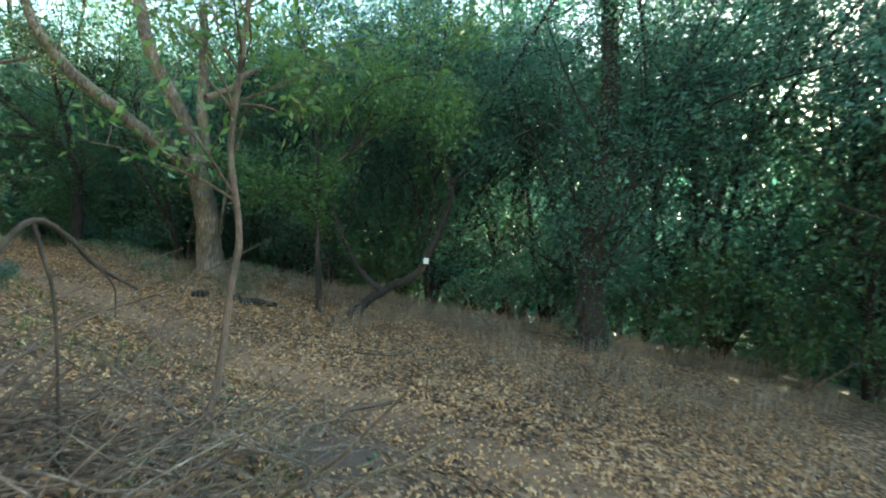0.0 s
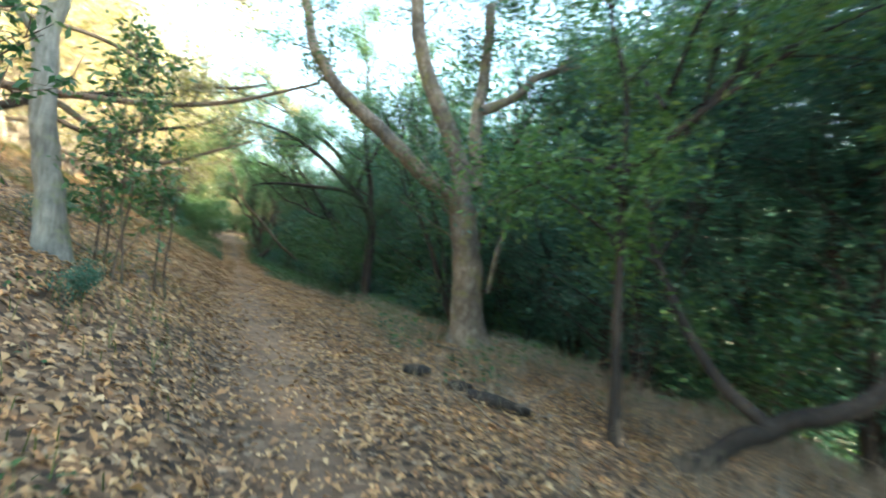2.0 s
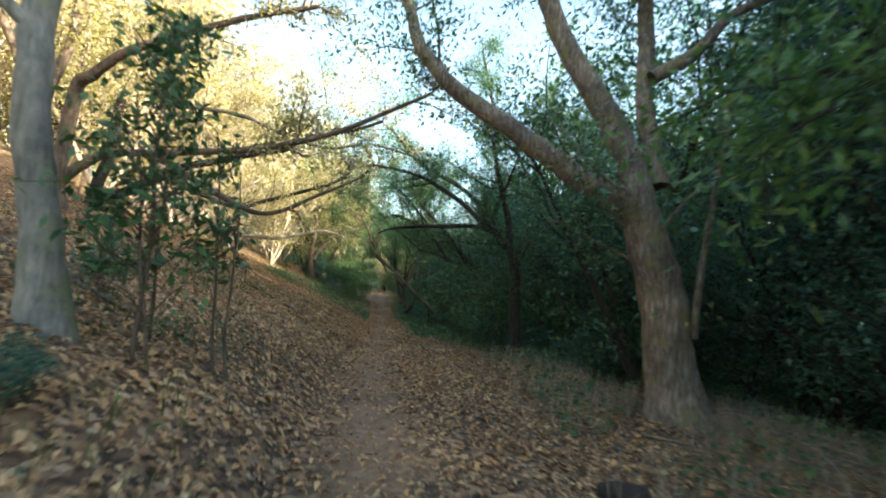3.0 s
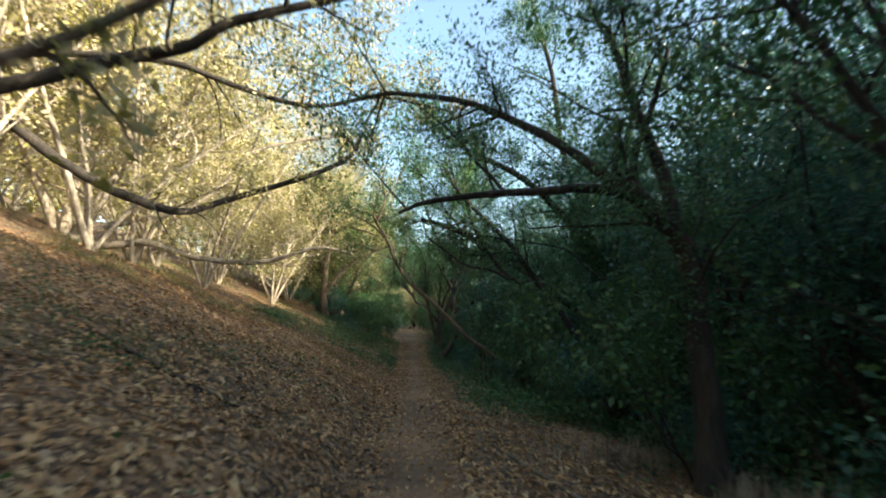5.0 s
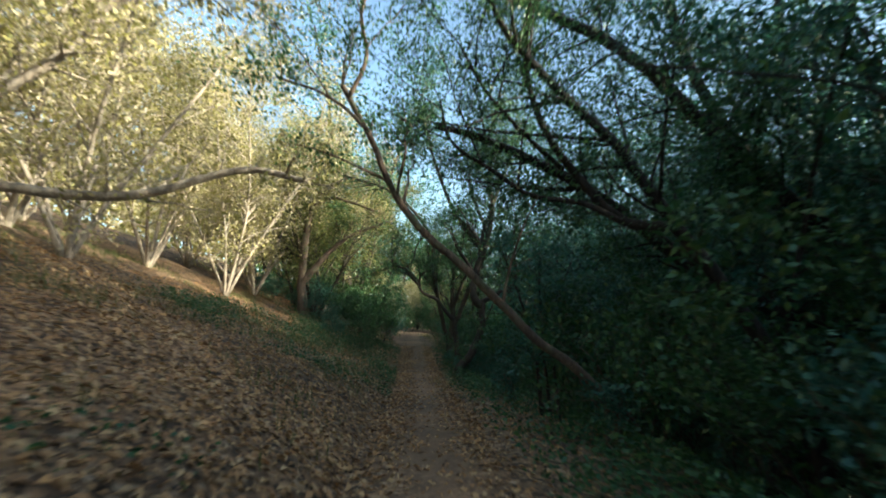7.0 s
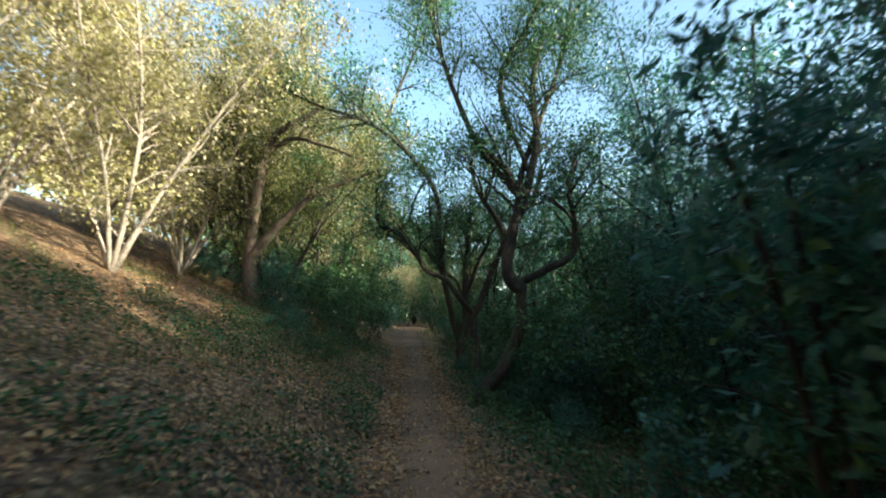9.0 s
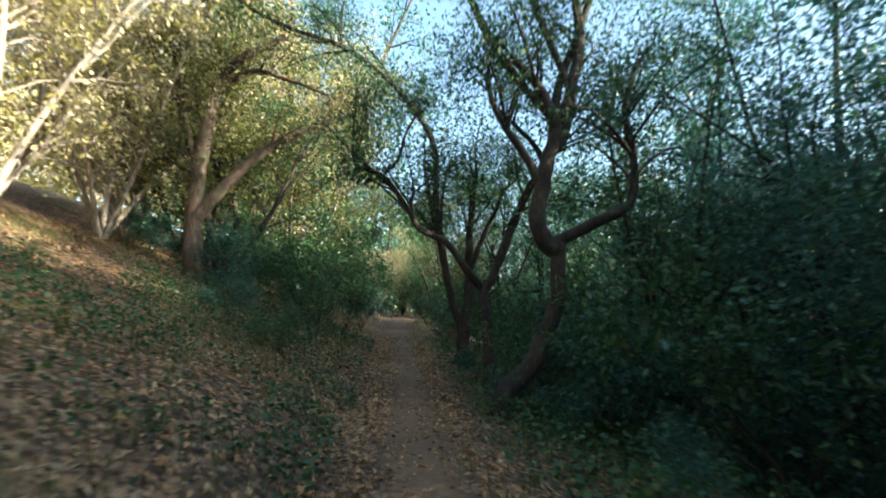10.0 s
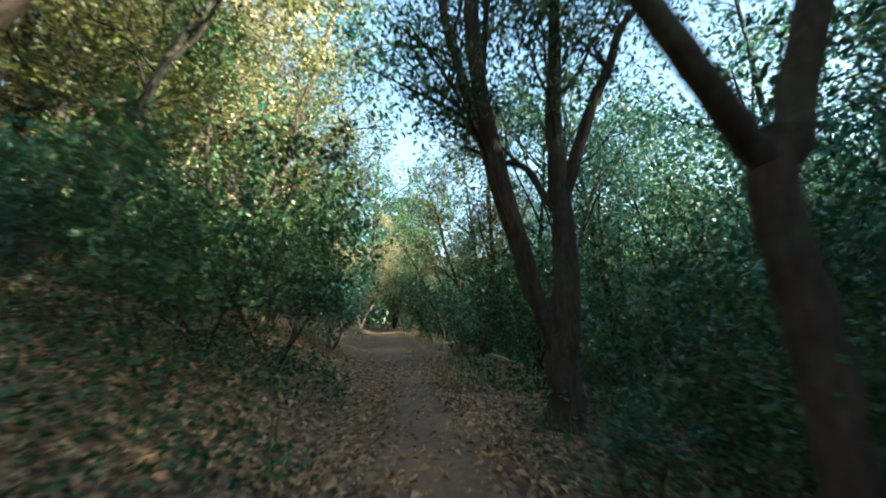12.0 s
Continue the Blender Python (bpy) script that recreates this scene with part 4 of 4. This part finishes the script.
for n, (x, y, s) in enumerate(((-1.5, 25.6, 0.4), (-2.4, 26.4, 0.5), (-1.3, 27.4, 0.6), (-2.0, 28.8, 0.75), (-3.0, 28.0, 0.6), (-1.1, 29.6, 0.8), (-1.7, 31.2, 1.0), (-0.9, 33.0, 0.9), (-2.6, 32.6, 1.2), (-1.2, 35.5, 1.1), (-2.2, 37.0, 1.3),
                               (2.0, 30.5, 0.8), (1.6, 33.0, 0.8), (2.4, 35.5, 1.1), (1.5, 38.5, 0.9), (2.9, 28.4, 1.1), (3.2, 25.4, 1.2), (3.4, 22.6, 1.1),
                               (2.9, 20.0, 0.8), (3.6, 17.6, 1.0), (3.0, 15.0, 0.6), (2.7, 12.6, 0.6), (3.2, 10.6, 0.8), (3.6, 13.8, 1.1), (4.4, 11.8, 1.2), (4.2, 9.0, 1.1), (4.6, 16.4, 1.3))):
    stand(shrub_protos[(n * 2 + 1) % 3], x, y, s, n * 1.7, 0.05)
for x, y, s in ((-1.45, 2.1, 0.22), (-2.2, 4.2, 0.3)):
    stand(shrub_protos[0], x, y, s, x * 9, 0.03)
for n, (x, y, s) in enumerate(((5.6, -1.2, 1.0), (5.7, -4.6, 1.0), (6.6, -2.2, 1.2), (5.6, -6.6, 0.9), (6.8, 0.0, 1.2), (5.5, 1.7, 1.0), (7.2, -3.6, 1.3), (7.4, -6.4, 1.2), (2.3, 23.9, 0.9), (1.75, 24.8, 0.65), (2.7, 24.9, 1.0), (1.9, 26.9, 0.6))):
    stand(shrub_protos[n % 2], x, y, s, n * 2.3, 0.05)
for i, t in enumerate(shrub_protos):
    t.location = (7 + i, 33 + i * 2, gz(7 + i, 33 + i * 2) - 0.05)

# ---- far woods on the opposite slope ----
def woods(name, label, mat, lo, hi, trees, leaves, seed, size, lift=(2, 7)):
    """A far wooded slope: rounded, uneven crowns made of many leaf clumps."""
    nr = np.random.default_rng(seed)
    spot = nr.uniform(lo, hi, (trees, 2))
    centre = np.column_stack([spot, ground_z(spot[:, 0], spot[:, 1]) + nr.uniform(*lift, trees)])
    pick = nr.integers(0, trees, leaves)
    ball = nr.normal(0, 1, (leaves, 3))
    ball /= np.linalg.norm(ball, axis=1)[:, None]
    lump = 1 + 0.35 * np.sin(ball[:, :1] * 5 + pick[:, None]) * np.sin(ball[:, 1:2] * 5 + pick[:, None] * 2)
    at = centre[pick] + ball * np.array([2.6, 2.6, 3.2]) * nr.uniform(0.55, 1.05, (leaves, 1)) * lump
    v, f = leaf_array(at, nr.normal(0, 1, (leaves, 3)), size, 0.6, nr)
    return tagged(new(name, mesh_of(name, v, f, mat)), label, "woods", kind="stuff")


woods("far_woods", "distant green wooded slope across the gully", LEAF_BLUE, (22, -50), (90, 120), 700, 70000, 11, 0.8)
# this band and the next are added to hold back the low sun
woods("gully_woods", "dense dark woods in the gully, added to screen the low sun", LEAF_OAK, (13.5, 8), (21, 25), 40, 24000, 14, 0.48, (1, 12.0))
woods("bend_woods", "open green woods beyond the first bend", LEAF_BLUE, (13, -45), (24, 9), 115, 70000, 17, 0.42, (0, 11.0))
woods("gully_thicket", "lower green woods down in the gully", LEAF_BLUE, (13, 25), (22, 62), 60, 24000, 16, 0.42, (0, 7))
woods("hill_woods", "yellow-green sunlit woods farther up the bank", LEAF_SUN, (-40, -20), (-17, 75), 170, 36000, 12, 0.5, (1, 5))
woods("end_woods", "green woods closing the view beyond the trail", LEAF_OAK, (-22, 56), (22, 85), 90, 26000, 13, 0.5, (1, 8))

# ---- fallen leaves, dry grass ----
def scatter_litter(n, seed, size, xs, ys, name, label, mat, weight):
    r = np.random.default_rng(seed)
    x, y = r.uniform(*xs, n), r.uniform(*ys, n)
    keep = r.uniform(0, 1, n) < weight(x, y)
    x, y = x[keep], y[keep]
    n = len(x)
    z = ground_z(x, y) + r.uniform(0.004, 0.03, n)
    a = r.uniform(0, 2 * np.pi, n)
    d = np.column_stack([np.cos(a), np.sin(a), r.normal(0, 0.25, n)])
    slope = (ground_z(x + 0.1 * d[:, 0], y + 0.1 * d[:, 1]) - ground_z(x, y)) / 0.1
    d[:, 2] += slope
    side = np.column_stack([-np.sin(a), np.cos(a), r.normal(0, 0.3, n)])
    side[:, 2] += (ground_z(x + 0.1 * side[:, 0], y + 0.1 * side[:, 1]) - ground_z(x, y)) / 0.1
    L = (size * r.uniform(0.6, 1.35, n))[:, None]
    W = L * r.uniform(0.35, 0.6, n)[:, None]
    b = np.column_stack([x, y, z])
    mid = b + d * L * 0.48 + np.array([0, 0, 1.0]) * W * 0.15
    v = np.stack([b, mid + side * W * 0.5 + np.array([0, 0, 0.3]) * W, b + d * L, mid - side * W * 0.5 + np.array([0, 0, 0.3]) * W], 1).reshape(-1, 3)
    tagged(new(name, mesh_of(name, v, np.arange(4 * n).reshape(-1, 4), mat)), label, "leaves", kind="stuff")


def litter_weight(x, y, floor):
    """Thick on the bank, thin along the worn trail and on the shaded gully side."""
    u = x - trail_x(y)
    thick = 1.1 - 0.12 * np.abs(u) - np.interp(y, [0, 4, 16], [0.3, 0.8, 0.92]) * np.exp(-(u / 0.40) ** 2)
    thick = thick * np.where(u > 0.55, np.interp(y, [6, 14], [1.0, 0.3]), 1.0)
    thick = thick * np.where(u < -0.5, np.interp(y, [15, 20], [1.0, 0.6]), 1.0)
    bare = 0.97 * np.exp(-((x + 1.23) ** 2 + (y + 2.64) ** 2) / 0.3)
    return np.clip(thick, floor, 1) * (1 - bare)


scatter_litter(200000, 21, 0.05, (-6.5, 4.5), (-6.5, 33), "fallen_leaves", "dry tan and brown fallen leaves lying on the slope", LEAF_DRY, lambda x, y: litter_weight(x, y, 0.06))
scatter_litter(60000, 22, 0.066, (-6.0, 3.5), (-6.5, 30), "large_fallen_leaves", "larger curled dry leaves lying on the litter", LEAF_DRY, lambda x, y: np.interp(y, [2, 7], [0.2, 0.9]) * litter_weight(x, y, 0.04) ** 1.5)


def scatter_herbs(n, seed, xs, ys, height, name, label, mat, size, weight):
    """Low leafy plants: leaves held a little above the ground in patches."""
    r = np.random.default_rng(seed)
    x, y = r.uniform(*xs, n), r.uniform(*ys, n)
    keep = r.uniform(0, 1, n) < weight(x, y)
    x, y = x[keep], y[keep]
    n = len(x)
    base = np.column_stack([x, y, ground_z(x, y) + height * r.uniform(0.02, 1, n) ** 1.5])
    way = np.column_stack([r.normal(0, 1, (n, 2)), r.normal(0.15, 0.35, n)])
    v, f = leaf_array(base, way, size, 0.6, r)
    tagged(new(name, mesh_of(name, v, f, mat)), label, "plants", kind="stuff")


def scatter_grass(n, seed, xs, ys, height, name, label, mat, weight):
    r = np.random.default_rng(seed)
    x, y = r.uniform(*xs, n), r.uniform(*ys, n)
    keep = r.uniform(0, 1, n) < weight(x, y)
    x, y = x[keep], y[keep]
    n = len(x)
    b = np.column_stack([x, y, ground_z(x, y) - 0.01])
    a = r.uniform(0, 2 * np.pi, n)
    lean = np.column_stack([np.cos(a), np.sin(a), np.zeros(n)]) * r.uniform(0.1, 0.7, n)[:, None]
    h = (height * r.uniform(0.4, 1.3, n))[:, None]
    side = np.column_stack([-np.sin(a), np.cos(a), np.zeros(n)]) * 0.0035
    up = np.array([0, 0, 1.0])
    m = b + (up * 0.6 + lean * 0.3) * h
    v = np.stack([b - side, b + side, m + side * 0.8, b + (up * 0.9 + lean) * h, m - side * 0.8], 1).reshape(-1, 3)
    k = np.arange(n)[:, None] * 5
    f = np.vstack([k + np.array([[0, 1, 2]]), k + np.array([[0, 2, 4]]), k + np.array([[4, 2, 3]])])
    tagged(new(name, mesh_of(name, v, f, mat)), label, "grass", kind="stuff")


def tufts(x, y, s=1.3, cut=0.55):
    return np.clip((np.sin(x * s + 2 * np.sin(y * 0.7 * s)) * np.sin(y * s * 1.1 + 1.3 * np.sin(x * s)) * 0.5 + 0.5 - cut) * 4, 0.02, 1)


scatter_grass(32000, 31, (1.0, 7), (-7, 12), 0.3, "dry_grass", "thin dry straw grass along the gully side", STRAW, lambda x, y: np.clip((x - 0.9) * 0.6, 0, 1) * tufts(x, y, 1.3, 0.3))
scatter_grass(60000, 32, (-9, -0.6), (-7, 34), 0.16, "bank_grass", "short straw and green grass on the bank", GREEN_BLADE, lambda x, y: tufts(x, y, 1.1, 0.5) * np.clip((-x - 0.5), 0, 1))


# ---- dead wood on the ground ----
def fallen_log(name, pts, seed, mat, label, lift=0.0):
    """A broken piece of wood lying on the ground."""
    rng = np.random.default_rng(seed)
    line = smooth_line([(x, y, gz(x, y) + r * 0.7 + lift, r) for x, y, r in pts])
    o = line[0, :3].copy()
    line[:, :3] -= o
    line = np.vstack([line[0] * [1, 1, 1, 0.02], line, line[-1] * [1, 1, 1, 0.02]])
    v, f = tube(line, 9, rng, 0.16)
    ob = new(name, mesh_of(name, v, f, mat, True))
    ob.location = o
    return tagged(ob, label, "log")


fallen_log("log", [(1.36, 2.75, 0.045), (1.48, 2.66, 0.065), (1.62, 2.66, 0.04)], 301, BARK_DARK, "short dark rotten log lying on fallen leaves")
fallen_log("log", [(1.62, 1.86, 0.05), (1.85, 1.68, 0.072), (2.15, 1.58, 0.045)], 302, BARK_DARK, "broken dark log lying beside the trail")
fallen_log("log", [(1.62, 2.2, 0.04), (1.72, 2.12, 0.055), (1.84, 2.13, 0.035)], 303, BARK_DARK, "small dark lump of rotten wood")
fallen_log("stick", [(-0.35, -1.95, 0.02), (0.0, -2.08, 0.024), (0.3, -2.25, 0.015)], 304, BARK_BROWN, "brown fallen stick lying on the leaves")
fallen_log("stick", [(1.2, -0.9, 0.016), (1.6, -1.3, 0.02), (2.0, -1.45, 0.012)], 305, BARK_BROWN, "brown fallen stick lying on the leaves")
fallen_log("stick", [(0.74, 11.3, 0.010), (0.85, 10.2, 0.015), (1.16, 8.9, 0.018), (1.32, 8.1, 0.012)], 306, BARK_PALE, "pale bare stick lying beside the trail")
fallen_log("stick", [(-3.0, 4.2, 0.014), (-2.2, 4.0, 0.02), (-1.5, 4.15, 0.012)], 307, BARK_PALE, "grey fallen branch on the bank")
fallen_log("stick", [(-2.6, 9.6, 0.012), (-1.9, 9.4, 0.018), (-1.2, 9.5, 0.01)], 308, BARK_DARK, "dark fallen branch on the bank")


def brush(cx, cy, w, d, n, seed, height, mat, name, label, length=0.9):
    """A tangle of dead bare branches lying over one another."""
    r = np.random.default_rng(seed)
    root = new(name)
    root.location = (cx, cy, gz(cx, cy))
    tagged(root, label, "brushwood")
    small = []
    for k in range(n):
        x, y = cx + r.normal(0, w), cy + r.normal(0, d)
        a, e = r.uniform(0, 6.28), r.uniform(-0.1, 0.55)
        ln = length * r.uniform(0.4, 1.3)
        z = gz(x, y) + r.uniform(0.0, height)
        t = np.linspace(0, 1, 6)[:, None]
        way = np.array([math.cos(a) * math.cos(e), math.sin(a) * math.cos(e), math.sin(e)])
        p = np.array([x, y, z]) + way * ln * t + r.normal(0, 0.22, 3) * ln * t ** 2 + r.normal(0, 0.015, (6, 3))
        p[:, 2] = np.maximum(p[:, 2], ground_z(p[:, 0], p[:, 1]) + 0.01)
        p -= np.array(root.location)
        thick = r.uniform(0.004, 0.008) if k >= n // 6 else r.uniform(0.010, 0.018)
        tb = tube(np.hstack([p, thick * (1 - 0.7 * t)]), 5)
        if k < n // 6:
            part("branch", mesh_of(name, *tb, mat, True), root)
        else:
            small.append(tb)
    tagged(part("twig_spray", mesh_of(name + "_twigs", *joined(small), mat), root, "tangle of thin dead twigs"), kind="stuff")


brush(-2.75, -2.2, 0.45, 0.45, 230, 401, 0.28, BARK_BROWN, "brush_pile", "tangled pile of dead bare branches on the bank", 0.6)
brush(-3.6, -1.2, 0.5, 0.6, 140, 402, 0.35, BARK_BROWN, "brush_pile", "tangled pile of dead bare branches on the bank", 1.1)
brush(-2.2, -2.6, 0.35, 0.3, 110, 403, 0.3, BARK_PALE, "brush_pile", "low tangle of grey dead twigs on fallen leaves")
brush(3.6, -2.2, 1.2, 1.2, 110, 404, 0.3, BARK_PALE, "brush_pile", "dry bare twigs among straw at the gully edge", 0.7)
brush(3.2, 2.0, 0.8, 1.6, 90, 405, 0.25, BARK_PALE, "brush_pile", "dry bare twigs among straw at the gully edge", 0.6)

fallen_branch = [[(-3.04, -2.2, 1.40, 0.0099), (-2.94, -2.2, 1.65, 0.0118), (-2.83, -2.2, 1.77, 0.0130), (-2.66, -2.1, 1.68, 0.0124), (-2.49, -2.0, 1.52, 0.0112), (-2.22, -1.9, 1.35, 0.0074)],
                 [(-2.84, -2.2, 1.77, 0.0087), (-2.8, -2.2, 1.62, 0.0099), (-2.75, -2.2, 1.40, 0.008), (-2.7, -2.15, 0.9, 0.008), (-2.66, -2.1, 0.35, 0.009)],
                 [(-2.49, -2.0, 1.52, 0.0056), (-2.40, -2.0, 1.40, 0.0043), (-2.36, -1.95, 1.22, 0.0031)]]
dead = new("dead_branch")
dead.location = (-2.66, -2.1, gz(-2.66, -2.1))
tagged(dead, "bare crooked dead branch propped up on the brushwood", "branch")
for limb in fallen_branch:
    line = smooth_line([(x - dead.location.x, y - dead.location.y, z - dead.location.z, r) for x, y, z, r in limb])
    part("limb", mesh_of("dead_limb", *tube(line, 7, np.random.default_rng(7), 0.12), BARK_OAK, True), dead)

# the white tag nailed to the leaning trunk
tb = bmesh.new()
bmesh.ops.create_cube(tb, size=1.0, matrix=pose(0, 0, 0, 90, 0, -58) @ Matrix.Diagonal((0.10, 0.11, 0.012, 1)))
bmesh.ops.bevel(tb, geom=tb.edges[:], offset=0.003, segments=1, affect="EDGES")
tag_mesh = bpy.data.meshes.new("trail_tag")
tb.to_mesh(tag_mesh)
tag_mesh.materials.append(TAG_WHITE)
tag = tagged(new("trail_tag", tag_mesh), "small white square marker fixed to a leaning trunk", "sign")
tag.location = (3.99, -0.29, 0.93)

# saplings on the bank beside the trail
for n, (x, y, h, s) in enumerate(((-1.38, 3.0, 2.0, 1), (-1.08, 3.5, 1.75, 2), (-1.62, 3.6, 2.2, 3), (-2.1, 1.3, 1.8, 4))):
    z = gz(x, y)
    r = np.random.default_rng(500 + n)
    limbs = []
    for k in range(2):
        dx, dy = r.normal(0, 0.12, 2)
        limbs.append([(x + k * 0.08 + dx * t + r.normal(0, 0.015), y + dy * t, z - 0.05 + h * (1 - 0.15 * k) * t, 0.013 - 0.009 * t) for t in np.linspace(0, 1, 6)])
    tree("sapling", limbs, 510 + n, BARK_BROWN, LEAF_OAK, "slim young evergreen sapling with upright leafy stems", "sapling", group="young saplings",
         start=0.16, per_metre=10, reach=0.5, subs=3, leaves=8, size=0.078, width=0.42, spread=0.07)
scatter_herbs(34000, 41, (-4.5, -0.35), (18.5, 31), 0.26, "ivy_patch", "low green ivy and herbs on the shaded bank", LEAF_OAK, 0.048, lambda x, y: tufts(x, y, 1.5, 0.35))
scatter_herbs(42000, 42, (0.85, 4.5), (12, 31), 0.32, "verge_herbs", "low green herbs along the trail edge", LEAF_OAK, 0.055, lambda x, y: tufts(x, y, 1.7, 0.25) * np.clip((x - trail_x(y) - 0.45) * 1.6, 0, 1))
scatter_herbs(12000, 43, (-4.5, -0.9), (-3, 14), 0.14, "bank_herbs", "scattered small green plants on the bank", LEAF_OAK, 0.045, lambda x, y: tufts(x, y, 1.9, 0.72))
scatter_herbs(9000, 44, (1.6, 5), (2, 15), 0.35, "gully_herbs", "green herbs at the gully edge", LEAF_OAK, 0.06, lambda x, y: tufts(x, y, 1.4, 0.5))
scatter_grass(22000, 33, (-2.6, 2.6), (20, 44), 0.22, "verge_grass", "dry and green grass growing in over the trail edges", GREEN_BLADE,
              lambda x, y: np.where(np.abs(x) > 0.5, tufts(x, y, 2.1, 0.45) * np.clip(np.abs(x) - 0.3, 0, 1), 0.0))

# a leafy bay bush leaning in from the gully
bx, by = 2.05, 18.35
tree("bay_bush", [[(bx + 0.1 * k, by - 0.1 * k, gz(bx, by) - 0.05, 0.03), (bx - 0.1 + 0.15 * k, by, gz(bx, by) + 1.0, 0.024), (bx - 0.35 + 0.4 * k, by - 0.1 + 0.2 * k, gz(bx, by) + 1.9, 0.016), (bx - 0.6 + 0.7 * k, by - 0.1 + 0.3 * k, gz(bx, by) + 2.6, 0.008)] for k in range(3)],
     620, BARK_DARK, LEAF_BLUE, "bay bush with long glossy blue-green leaves beside the trail", "bush", start=0.3, per_metre=6, reach=0.6, subs=4, leaves=11, size=0.13, width=0.3, spread=0.11)
# small pale-leaved plants at the gully edge
for n, (x, y, h) in enumerate(((2.15, 16.0, 0.75), (1.75, 19.2, 0.9), (3.0, 15.4, 0.6), (1.55, 25.0, 0.6))):
    r = np.random.default_rng(640 + n)
    z = gz(x, y)
    tree("undershrub", [[(x + r.normal(0, 0.05) + r.normal(0, 0.12) * t, y + r.normal(0, 0.08) * t, z - 0.04 + h * t * r.uniform(0.75, 1.05), 0.009 - 0.006 * t) for t in np.linspace(0, 1, 5)] for _ in range(3)],
         650 + n, BARK_BROWN, LEAF_BLUE, "small pale green undershrub at the gully edge", "shrub", group="undershrubs", start=0.25, per_metre=9, reach=0.25, subs=3, leaves=9, size=0.06, width=0.5, spread=0.05)
woods("end_scrub", "low green scrub closing the far end of the trail", LEAF_OAK, (-16, 51), (16, 62), 80, 20000, 15, 0.3, (-1, 2.0))
